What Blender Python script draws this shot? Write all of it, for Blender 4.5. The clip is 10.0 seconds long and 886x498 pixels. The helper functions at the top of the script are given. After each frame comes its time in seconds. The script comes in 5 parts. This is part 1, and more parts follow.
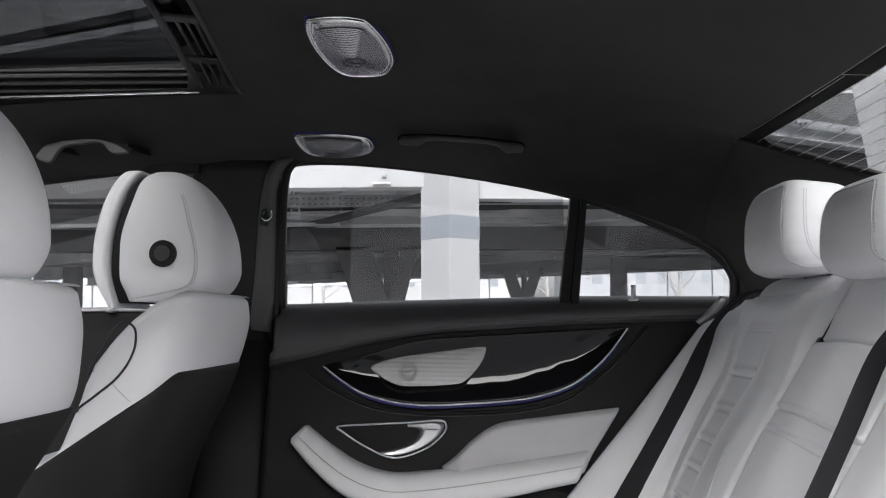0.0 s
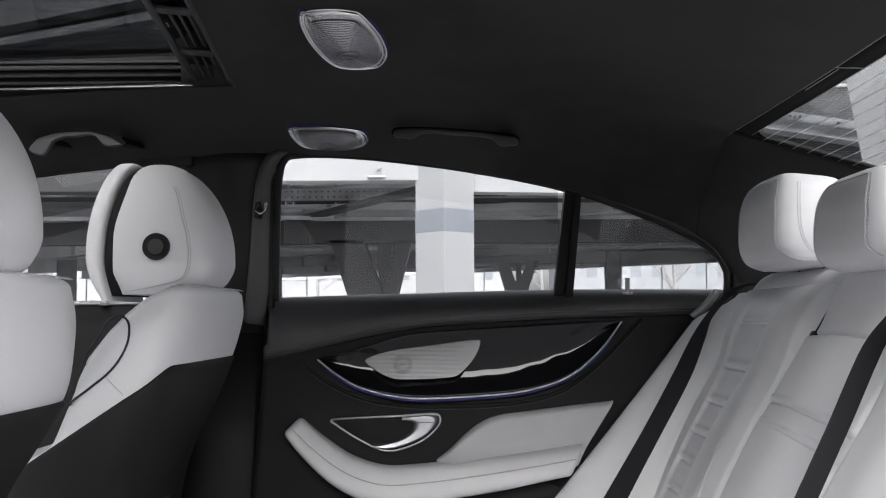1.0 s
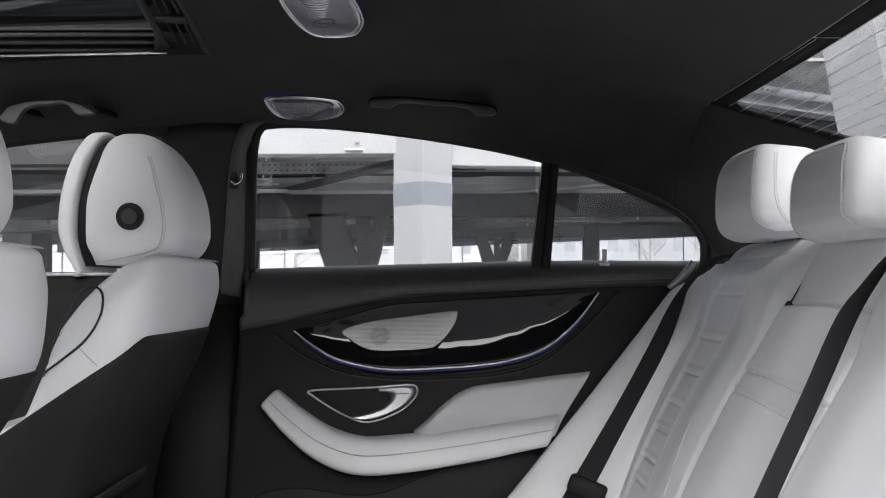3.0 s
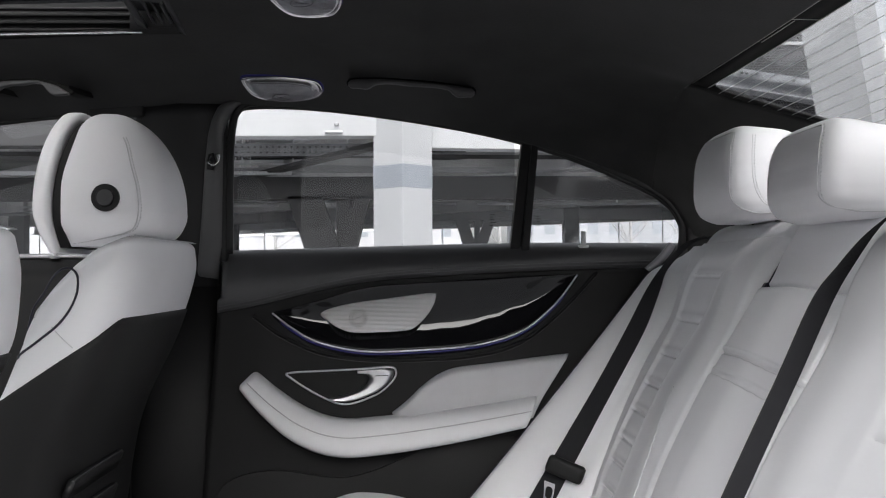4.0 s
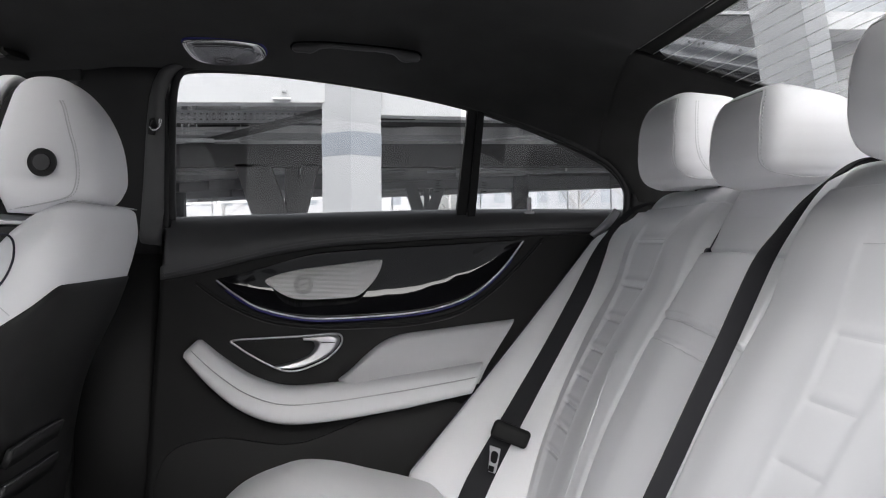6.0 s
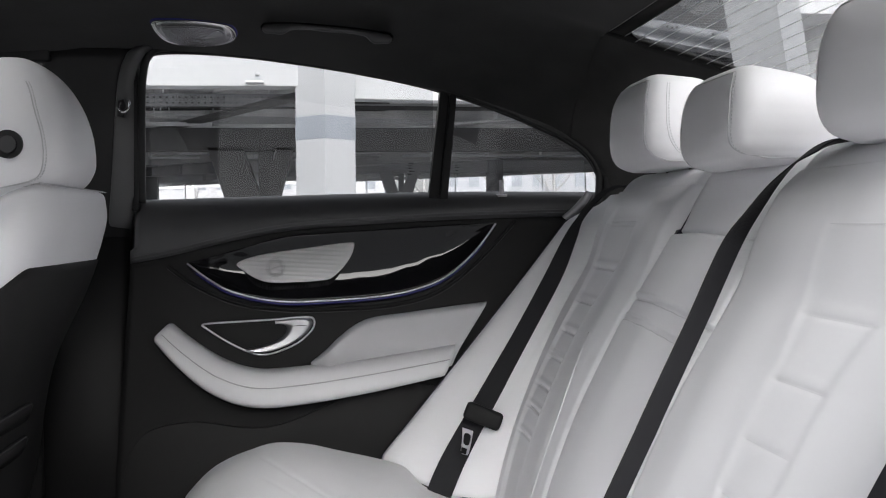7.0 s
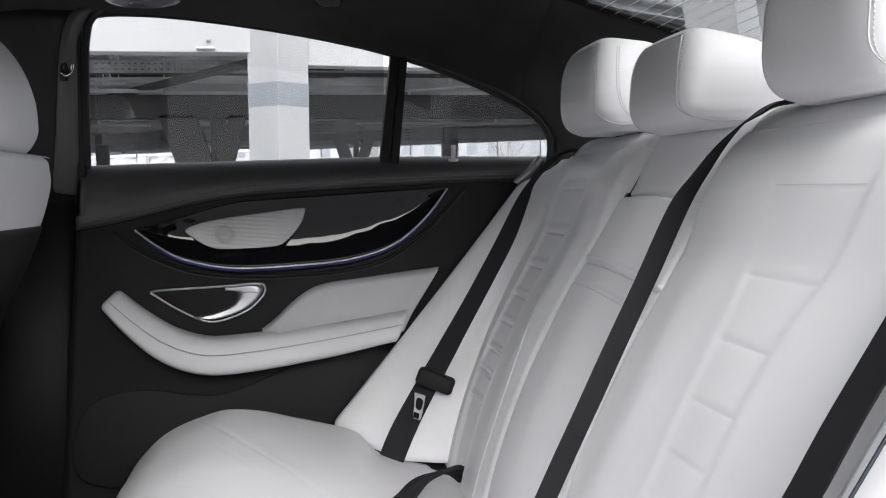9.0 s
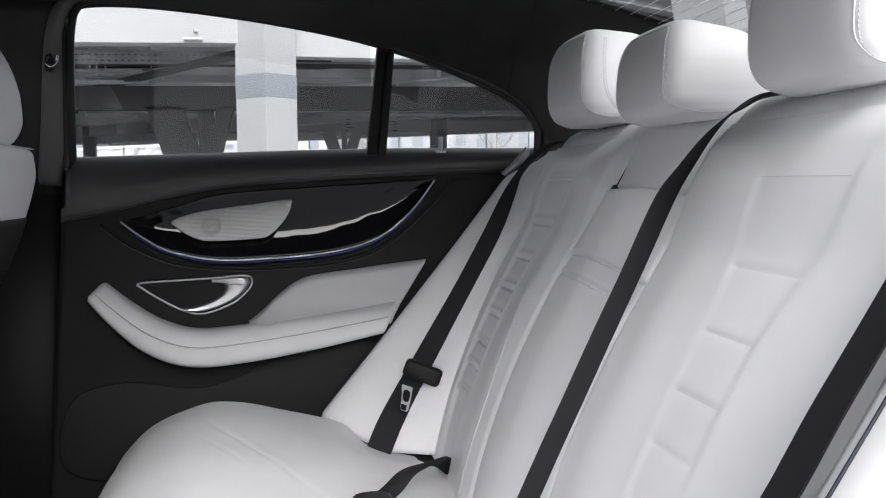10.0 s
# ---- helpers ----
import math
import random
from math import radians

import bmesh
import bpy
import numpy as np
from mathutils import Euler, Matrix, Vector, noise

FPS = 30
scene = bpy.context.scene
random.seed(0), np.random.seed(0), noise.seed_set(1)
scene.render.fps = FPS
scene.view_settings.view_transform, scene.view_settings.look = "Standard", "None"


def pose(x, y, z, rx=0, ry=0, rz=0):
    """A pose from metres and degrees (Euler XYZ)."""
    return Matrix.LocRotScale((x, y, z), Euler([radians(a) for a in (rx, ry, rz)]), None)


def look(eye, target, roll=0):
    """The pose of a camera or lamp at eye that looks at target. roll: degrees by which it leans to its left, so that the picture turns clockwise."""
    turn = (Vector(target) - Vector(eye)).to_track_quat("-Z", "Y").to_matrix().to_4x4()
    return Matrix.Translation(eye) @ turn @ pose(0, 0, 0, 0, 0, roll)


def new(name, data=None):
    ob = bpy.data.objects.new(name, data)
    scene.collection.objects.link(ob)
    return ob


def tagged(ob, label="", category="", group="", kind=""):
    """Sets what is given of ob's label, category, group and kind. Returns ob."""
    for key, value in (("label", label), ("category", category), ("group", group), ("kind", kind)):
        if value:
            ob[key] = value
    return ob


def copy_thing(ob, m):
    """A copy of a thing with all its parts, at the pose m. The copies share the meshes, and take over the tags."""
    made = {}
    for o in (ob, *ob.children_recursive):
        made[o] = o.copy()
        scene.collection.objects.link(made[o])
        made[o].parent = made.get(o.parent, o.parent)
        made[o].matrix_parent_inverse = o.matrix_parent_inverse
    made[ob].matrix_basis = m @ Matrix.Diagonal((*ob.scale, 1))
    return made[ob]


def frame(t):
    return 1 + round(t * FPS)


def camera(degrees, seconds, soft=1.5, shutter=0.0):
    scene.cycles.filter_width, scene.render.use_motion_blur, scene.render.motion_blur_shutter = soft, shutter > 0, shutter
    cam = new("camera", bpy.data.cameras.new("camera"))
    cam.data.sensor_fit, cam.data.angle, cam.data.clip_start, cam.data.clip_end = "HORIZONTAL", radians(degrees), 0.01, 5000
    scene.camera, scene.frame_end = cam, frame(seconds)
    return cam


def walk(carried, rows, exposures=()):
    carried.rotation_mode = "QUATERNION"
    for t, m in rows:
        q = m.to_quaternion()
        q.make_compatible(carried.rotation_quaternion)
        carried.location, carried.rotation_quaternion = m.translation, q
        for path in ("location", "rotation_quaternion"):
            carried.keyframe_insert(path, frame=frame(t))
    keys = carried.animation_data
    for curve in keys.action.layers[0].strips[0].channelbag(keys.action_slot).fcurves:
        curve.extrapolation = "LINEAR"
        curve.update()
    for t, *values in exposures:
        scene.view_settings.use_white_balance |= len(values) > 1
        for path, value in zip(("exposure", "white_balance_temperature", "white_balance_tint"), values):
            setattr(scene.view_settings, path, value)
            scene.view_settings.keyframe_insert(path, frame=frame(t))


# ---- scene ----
cam = camera(46.0, 10.0, soft=1.1)
PATH = [
    (0, (-0.0195, -1.392, 0.932), (-0.0545, 0.603, 1.074), -0.3),
    (0.5, (-0.0195, -1.391, 0.932), (-0.0505, 0.604, 1.07), -0.3),
    (1, (-0.0185, -1.39, 0.932), (-0.0435, 0.606, 1.061), -0.3),
    (1.5, (-0.0195, -1.389, 0.931), (-0.0355, 0.608, 1.048), -0.3),
    (2, (-0.0185, -1.386, 0.93), (-0.0255, 0.611, 1.034), -0.3),
    (2.5, (-0.0175, -1.385, 0.928), (-0.0145, 0.612, 1.021), -0.3),
    (4, (-0.0135, -1.378, 0.925), (0.0405, 0.621, 0.971), -0.3),
    (4.5, (-0.0115, -1.378, 0.924), (0.0655, 0.62, 0.955), -0.3),
    (5, (-0.0095, -1.376, 0.923), (0.0905, 0.621, 0.939), -0.4),
    (5.5, (-0.0075, -1.374, 0.922), (0.1175, 0.622, 0.922), -0.4),
    (7, (-0.0005, -1.37, 0.918), (0.1965, 0.62, 0.872), -0.5),
    (7.5, (0.0025, -1.368, 0.916), (0.2235, 0.619, 0.853), -0.6),
    (8, (0.0035, -1.367, 0.915), (0.2455, 0.616, 0.836), -0.6),
    (8.5, (0.0065, -1.366, 0.913), (0.2685, 0.614, 0.818), -0.7),
    (9, (0.0085, -1.365, 0.912), (0.2885, 0.613, 0.804), -0.7),
    (9.5, (0.0105, -1.364, 0.911), (0.3035, 0.611, 0.793), -0.7),
    (10, (0.0115, -1.364, 0.912), (0.3125, 0.609, 0.788), -0.7),
]
walk(cam, [(t, look(eye, target, roll)) for t, eye, target, roll in PATH])

# ---- light ----
world = bpy.data.worlds.new("overcast_sky")
scene.world = world
world.use_nodes = True
wn = world.node_tree.nodes
sky = wn.new("ShaderNodeTexSky")
sky.sky_type = "NISHITA"
sky.sun_disc = False
sky.sun_elevation = radians(35)
sky.sun_rotation = radians(176)
sky.air_density, sky.dust_density, sky.ozone_density = 1.0, 4.0, 1.0
soft_sky = wn.new("ShaderNodeHueSaturation")
soft_sky.inputs["Saturation"].default_value = 0.12
world.node_tree.links.new(sky.outputs["Color"], soft_sky.inputs["Color"])
world.node_tree.links.new(soft_sky.outputs["Color"], wn["Background"].inputs["Color"])
wn["Background"].inputs["Strength"].default_value = 0.15
sun = new("sun", bpy.data.lights.new("sun", "SUN"))
sun.data.energy, sun.data.angle, sun.data.color = 0.10, radians(70), (1.0, 0.99, 0.985)
sun.matrix_world = look((0.5, -6.5, 7.0), (0, 0, 0))
scene.view_settings.exposure = 1.55


# ---- materials ----
def mat(name, base, rough=0.5, metal=0.0, grain=0.0, scale=200.0, vary=0.15, vscale=6.0, coat=0.0, sheen=0.0, kind="NOISE"):
    m = bpy.data.materials.new(name)
    m.use_nodes = True
    n, l = m.node_tree.nodes, m.node_tree.links
    b = n["Principled BSDF"]
    b.inputs["Roughness"].default_value = rough
    b.inputs["Metallic"].default_value = metal
    b.inputs["Coat Weight"].default_value = coat
    b.inputs["Coat Roughness"].default_value = 0.03
    b.inputs["Sheen Weight"].default_value = sheen
    b.inputs["Specular IOR Level"].default_value = 0.2 if max(base) < 0.009 and rough > 0.3 else 0.3 if max(base) < 0.02 and rough > 0.3 else 0.5
    co = n.new("ShaderNodeTexCoord")
    big = n.new("ShaderNodeTexNoise")
    big.inputs["Scale"].default_value = vscale
    big.inputs["Detail"].default_value = 6
    l.new(co.outputs["Object"], big.inputs["Vector"])
    ramp = n.new("ShaderNodeMapRange")
    ramp.inputs["From Min"].default_value, ramp.inputs["From Max"].default_value = 0.3, 0.7
    ramp.inputs["To Min"].default_value, ramp.inputs["To Max"].default_value = 1 - vary, 1 + vary
    l.new(big.outputs["Fac"], ramp.inputs["Value"])
    mul = n.new("ShaderNodeVectorMath")
    mul.operation = "SCALE"
    mul.inputs[0].default_value = base
    l.new(ramp.outputs["Result"], mul.inputs["Scale"])
    l.new(mul.outputs["Vector"], b.inputs["Base Color"])
    rr = n.new("ShaderNodeMapRange")
    rr.inputs["To Min"].default_value, rr.inputs["To Max"].default_value = max(0.02, rough * 0.85), min(1.0, rough * 1.15)
    l.new(big.outputs["Fac"], rr.inputs["Value"])
    l.new(rr.outputs["Result"], b.inputs["Roughness"])
    if grain:
        if kind == "VORONOI":
            fine = n.new("ShaderNodeTexVoronoi")
            fine.feature = "DISTANCE_TO_EDGE"
            out = fine.outputs["Distance"]
        else:
            fine = n.new("ShaderNodeTexNoise")
            fine.inputs["Detail"].default_value = 3
            out = fine.outputs["Fac"]
        fine.inputs["Scale"].default_value = scale
        l.new(co.outputs["Object"], fine.inputs["Vector"])
        bump = n.new("ShaderNodeBump")
        bump.inputs["Strength"].default_value = grain
        bump.inputs["Distance"].default_value = 0.0006 if scale > 50 else 0.01
        l.new(out, bump.inputs["Height"])
        l.new(bump.outputs["Normal"], b.inputs["Normal"])
    return m


def dotted(name, base, hole, pitch, size, rough, metal):
    """Sheet with round holes on a staggered grid, by the object's x and z."""
    m = mat(name, base, rough, metal, vary=0.05)
    n, l = m.node_tree.nodes, m.node_tree.links
    b = n["Principled BSDF"]
    co = n.new("ShaderNodeTexCoord")
    sep = n.new("ShaderNodeSeparateXYZ")
    l.new(co.outputs["Object"], sep.inputs["Vector"])

    def math_node(op, a, b2=None):
        q = n.new("ShaderNodeMath")
        q.operation = op
        for i, v in enumerate((a, b2)):
            if v is None:
                continue
            if isinstance(v, (int, float)):
                q.inputs[i].default_value = v
            else:
                l.new(v, q.inputs[i])
        return q.outputs[0]

    row = math_node("DIVIDE", sep.outputs["Z"], pitch * 0.866)
    odd = math_node("MODULO", math_node("ABSOLUTE", math_node("FLOOR", row)), 2.0)
    col = math_node("ADD", math_node("DIVIDE", sep.outputs["X"], pitch), math_node("MULTIPLY", odd, 0.5))
    fx = math_node("SUBTRACT", math_node("FRACT", col), 0.5)
    fz = math_node("SUBTRACT", math_node("FRACT", row), 0.5)
    d = math_node("SQRT", math_node("ADD", math_node("MULTIPLY", fx, fx), math_node("MULTIPLY", fz, fz)))
    inside = math_node("LESS_THAN", d, size)
    mix = n.new("ShaderNodeMix")
    mix.data_type = "RGBA"
    l.new(inside, mix.inputs["Factor"])
    mix.inputs["A"].default_value = (*base, 1)
    mix.inputs["B"].default_value = (*hole, 1)
    l.new(mix.outputs["Result"], b.inputs["Base Color"])
    bump = n.new("ShaderNodeBump")
    bump.invert = True
    bump.inputs["Strength"].default_value, bump.inputs["Distance"].default_value = 0.6, 0.0006
    l.new(inside, bump.inputs["Height"])
    l.new(bump.outputs["Normal"], b.inputs["Normal"])
    return m


def glass(name, tint, gloss_at_edge=0.25):
    """A clear tinted pane with a faint mirror gloss that grows towards grazing sight."""
    m = bpy.data.materials.new(name)
    m.use_nodes = True
    n, l = m.node_tree.nodes, m.node_tree.links
    n.remove(n["Principled BSDF"])
    clear, gloss, mixer, facing = (n.new("ShaderNode" + s) for s in ("BsdfTransparent", "BsdfGlossy", "MixShader", "LayerWeight"))
    clear.inputs["Color"].default_value = (*tint, 1)
    gloss.inputs["Roughness"].default_value = 0.02
    facing.inputs["Blend"].default_value = 0.25
    amount = n.new("ShaderNodeMapRange")
    amount.inputs["To Min"].default_value, amount.inputs["To Max"].default_value = 0.042, gloss_at_edge
    l.new(facing.outputs["Facing"], amount.inputs["Value"])
    l.new(amount.outputs["Result"], mixer.inputs[0])
    l.new(clear.outputs[0], mixer.inputs[1])
    l.new(gloss.outputs[0], mixer.inputs[2])
    l.new(mixer.outputs[0], n["Material Output"].inputs["Surface"])
    return m


def glow(name, colour, strength):
    m = bpy.data.materials.new(name)
    m.use_nodes = True
    b = m.node_tree.nodes["Principled BSDF"]
    b.inputs["Base Color"].default_value = (*colour, 1)
    b.inputs["Emission Color"].default_value = (*colour, 1)
    b.inputs["Emission Strength"].default_value = strength
    return m


WHITE = mat("white_leather", (0.765, 0.765, 0.79), 0.45, grain=0.10, scale=900, vary=0.03, vscale=5, kind="VORONOI")
# Pale suede; its grey also stands for weaker light on the door.
PAD_DIMMED = mat("dimmed_pale_suede", (0.50, 0.50, 0.52), 0.9, grain=0.2, scale=500, vary=0.05, vscale=8)
BARK = mat("pale_bark", (0.38, 0.375, 0.37), 0.9, vary=0.2)
WHITE_SEAM = mat("white_leather_seam", (0.58, 0.58, 0.60), 0.6, vary=0.05)
PERF = dotted("perforated_white_leather", (0.68, 0.68, 0.70), (0.22, 0.22, 0.23), 0.0038, 0.24, 0.5, 0.0)
# Darker copy of the white leather, for the weaker light on the armrest.
ARM_DIMMED = mat("dimmed_armrest_leather", (0.60, 0.60, 0.62), 0.5, grain=0.12, scale=900, vary=0.03, vscale=5, kind="VORONOI")
# Lighter copy of the black leather: stands for stronger light on the upper door.
UPPER_LIT = mat("black_leather_lightened", (0.051, 0.051, 0.0545), 0.40, grain=0.25, scale=800, vary=0.2, vscale=8, kind="VORONOI")
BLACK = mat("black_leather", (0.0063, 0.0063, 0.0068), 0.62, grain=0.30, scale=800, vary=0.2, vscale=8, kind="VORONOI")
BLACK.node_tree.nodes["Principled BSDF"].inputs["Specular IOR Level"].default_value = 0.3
SHELL = mat("black_backrest_shell", (0.0085, 0.0085, 0.0091), 0.62, grain=0.2, scale=700, vary=0.2, vscale=5, kind="VORONOI")
SHELL.node_tree.nodes["Principled BSDF"].inputs["Specular IOR Level"].default_value = 0.35
LINING = mat("black_suede_lining", (0.0155, 0.0155, 0.016), 0.95, grain=0.5, scale=320, vary=0.42, vscale=14, sheen=0.14)
PLASTIC = mat("black_plastic", (0.013, 0.013, 0.014), 0.45, grain=0.15, scale=600, vary=0.15)
# Paler than the other pillar plastic, for the light on the upper pillar.
PILLAR_LIT = mat("lightened_pillar_plastic", (0.080, 0.080, 0.083), 0.55, grain=0.2, scale=500, vary=0.15)
GREY_PLASTIC = mat("dark_grey_plastic", (0.045, 0.045, 0.048), 0.5, grain=0.15, scale=500, vary=0.15)
HANDLE = mat("matt_handle_plastic", (0.046, 0.046, 0.049), 0.55, grain=0.15, scale=500, vary=0.1)
PIANO = mat("piano_black", (0.006, 0.006, 0.007), 0.04, vary=0.1)
PIANO.node_tree.nodes["Principled BSDF"].inputs["Specular IOR Level"].default_value = 0.4
WEB = mat("belt_webbing", (0.011, 0.011, 0.0135), 0.75, grain=0.5, scale=1200, vary=0.1, vscale=30)
CHROME = mat("chrome", (0.80, 0.80, 0.82), 0.10, 1.0, vary=0.03)
SATIN = mat("satin_aluminium", (0.50, 0.50, 0.52), 0.36, 1.0, vary=0.05)
TRIM = mat("bright_trim", (0.72, 0.72, 0.75), 0.3, 0.6, vary=0.03)
PIN = mat("silver_pin", (0.60, 0.60, 0.62), 0.4, 0.2, vary=0.03)
GRILLE = dotted("perforated_aluminium", (0.78, 0.78, 0.79), (0.03, 0.03, 0.03), 0.0029, 0.29, 0.5, 0.2)
SPEAKER = mat("ridged_aluminium", (0.66, 0.66, 0.68), 0.24, 1.0, vary=0.05)
PIPING = mat("dark_blue_piping", (0.010, 0.010, 0.022), 0.5)
THREAD = mat("black_thread", (0.115, 0.115, 0.12), 0.7)
LIGHT_BAR = glow("blue_light_guide", (0.02, 0.018, 0.15), 0.022)
WINDOW_GLASS = glass("side_glass", (0.81, 0.815, 0.825), 0.15)
ROOF_GLASS = glass("rear_glass", (0.66, 0.665, 0.675), 0.12)
SUN_GLASS = glass("sunroof_glass", (0.27, 0.275, 0.285), 0.12)
HEATER = mat("heater_wire", (0.55, 0.55, 0.53), 0.5)
PAINT_OUT = mat("grey_car_paint", (0.10, 0.10, 0.11), 0.3, 0.5, coat=1.0)
CARPET = mat("black_carpet", (0.012, 0.012, 0.013), 1.0, grain=0.8, scale=300)
# For an added, unseen patch of ground that cuts light bounced into the car.
ASPHALT = mat("asphalt", (0.10, 0.10, 0.102), 0.9, grain=0.5, scale=60, vary=0.25, vscale=0.8)
# For an added, unseen wall; pale so that it greys the inlay's reflection.
BLOCKER_WALL = mat("pale_wall_paint", (0.75, 0.75, 0.755), 0.8, grain=0.2, scale=15, vary=0.08, vscale=0.6)
# Unseen floor, kept pale to throw light up under the deck.
FLOOR = mat("pale_bounce_floor", (0.52, 0.52, 0.525), 0.85, grain=0.4, scale=40, vary=0.25, vscale=0.6)
CONCRETE = mat("concrete", (0.26, 0.26, 0.265), 0.9, grain=0.35, scale=12, vary=0.25, vscale=0.7)
DARK_DECK = mat("dark_deck_steel", (0.72, 0.723, 0.73), 0.7, grain=0.2, scale=8, vary=0.3, vscale=0.6)
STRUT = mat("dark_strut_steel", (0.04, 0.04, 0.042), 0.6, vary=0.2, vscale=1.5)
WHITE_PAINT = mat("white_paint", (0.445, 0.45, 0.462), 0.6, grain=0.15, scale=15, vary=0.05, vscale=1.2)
GREY_BAND = mat("grey_band_paint", (0.265, 0.287, 0.318), 0.6, vary=0.08, vscale=1.5)
PALE_GIRDER = mat("pale_girder_paint", (0.41, 0.42, 0.44), 0.55, vary=0.25, vscale=4)
GIRDER = mat("weathered_girder", (0.27, 0.275, 0.285), 0.6, vary=0.3, vscale=3)
BORDER = mat("printed_glass_border", (0.006, 0.006, 0.006), 0.8, vary=0.1)
STEEL = mat("galvanised_steel", (0.68, 0.69, 0.70), 0.5, 0.1, vary=0.15, vscale=2)
MESH = dotted("expanded_mesh", (0.13, 0.135, 0.145), (0.02, 0.02, 0.021), 0.036, 0.36, 0.7, 0.2)
COARSE_MESH = dotted("coarse_expanded_mesh", (0.21, 0.215, 0.225), (0.035, 0.035, 0.037), 0.038, 0.38, 0.7, 0.2)
FACADE = mat("pale_facade", (0.47, 0.47, 0.48), 0.85, vary=0.12, vscale=0.1)
FACADE_GREY = mat("grey_facade", (0.38, 0.39, 0.41), 0.85, vary=0.15, vscale=0.1)
PANE = mat("facade_pane", (0.26, 0.28, 0.31), 0.2, vary=0.2, vscale=0.3)


# ---- mesh helpers ----
def finish(name, bm, material, parent=None, label="", smooth=True):
    bmesh.ops.recalc_face_normals(bm, faces=bm.faces)
    me = bpy.data.meshes.new(name)
    bm.to_mesh(me)
    bm.free()
    for p in me.polygons:
        p.use_smooth = smooth
    me.materials.append(material)
    ob = new(name, me)
    if parent:
        ob.parent = parent
        if parent.data is None:
            ob.matrix_parent_inverse = Matrix.Translation(-Vector(parent.location))
    if label:
        ob["label"] = label
    return ob


def part(name, bm, material, parent, label="", smooth=True):
    return finish(name, bm, material, parent, label, smooth)


def thing(name, label, category, group="", kind="", at=(0, 0, 0)):
    e = new(name)
    e.location = at
    return tagged(e, label, category, group, kind)


def spline(pts, n, closed=False):
    """Catmull-Rom curve through the points, n samples."""
    p = np.array(pts, float)
    k = len(p)
    out = []
    spans = k if closed else k - 1
    for i in range(n):
        u = i / (n if closed else n - 1) * spans
        a = min(int(u), spans - 1)
        f = u - a
        if closed:
            q = [p[(a + j) % k] for j in (-1, 0, 1, 2)]
        else:
            q = [p[max(a - 1, 0)], p[a], p[a + 1], p[min(a + 2, k - 1)]]
        out.append(0.5 * (2 * q[1] + (q[2] - q[0]) * f + (2 * q[0] - 5 * q[1] + 4 * q[2] - q[3]) * f * f + (3 * q[1] - q[0] - 3 * q[2] + q[3]) * f ** 3))
    return np.array(out)


def curve_at(keys):
    """A smooth function through (position, value) pairs."""
    xs, vs = [k[0] for k in keys], np.array([k[1] for k in keys], float)
    slope = np.gradient(vs, xs)

    def f(x):
        x = min(max(x, xs[0]), xs[-1])
        i = min(max(int(np.searchsorted(xs, x)) - 1, 0), len(xs) - 2)
        h = xs[i + 1] - xs[i]
        u = (x - xs[i]) / h
        return float(vs[i] * (1 + 2 * u) * (1 - u) ** 2 + slope[i] * h * u * (1 - u) ** 2 + vs[i + 1] * u * u * (3 - 2 * u) - slope[i + 1] * h * u * u * (1 - u))

    return f


def loft(rings, close=True, caps=True):
    bm = bmesh.new()
    rows = [[bm.verts.new(tuple(p)) for p in r] for r in rings]
    n = len(rows[0])
    for a, b in zip(rows, rows[1:]):
        for i in range(n if close else n - 1):
            j = (i + 1) % n
            bm.faces.new((a[i], a[j], b[j], b[i]))
    if caps and close:
        bm.faces.new(rows[0][::-1])
        bm.faces.new(rows[-1])
    return bm


def tube(pts, r, n=8, samples=0, flat=1.0):
    p = spline(pts, samples) if samples else np.array(pts, float)
    rings = []
    up = Vector((0.13, 0.31, 0.94)).normalized()
    for i, c in enumerate(p):
        d = Vector(p[min(i + 1, len(p) - 1)] - p[max(i - 1, 0)]).normalized()
        s = d.cross(up)
        if s.length < 0.1:
            s = d.cross(Vector((1, 0, 0)))
        s.normalize()
        t = s.cross(d)
        rings.append([Vector(c) + (s * math.cos(a) * flat + t * math.sin(a)) * r for a in (2 * math.pi * k / n for k in range(n))])
    return loft(rings)


def ribbon(centres, widths, thick, samples=40):
    """A strap: centre line, the half-width vector at each point, thickness."""
    c, w = spline(centres, samples), spline(widths, samples)
    rings = []
    for i in range(samples):
        d = Vector(c[min(i + 1, samples - 1)] - c[max(i - 1, 0)]).normalized()
        v = Vector(w[i])
        nrm = d.cross(v).normalized() * thick / 2
        o = Vector(c[i])
        rings.append([o - v * 0.97 - nrm, o + v * 0.97 - nrm, o + v, o + v * 0.97 + nrm, o - v * 0.97 + nrm, o - v])
    return loft(rings)


def box(x0, x1, y0, y1, z0, z1, bevel=0.0, seg=2):
    bm = bmesh.new()
    bmesh.ops.create_cube(bm, size=1.0, matrix=Matrix.LocRotScale(((x0 + x1) / 2, (y0 + y1) / 2, (z0 + z1) / 2), None, (x1 - x0, y1 - y0, z1 - z0)))
    if bevel:
        bmesh.ops.bevel(bm, geom=bm.edges[:], offset=bevel, segments=seg, affect="EDGES", profile=0.5)
    return bm


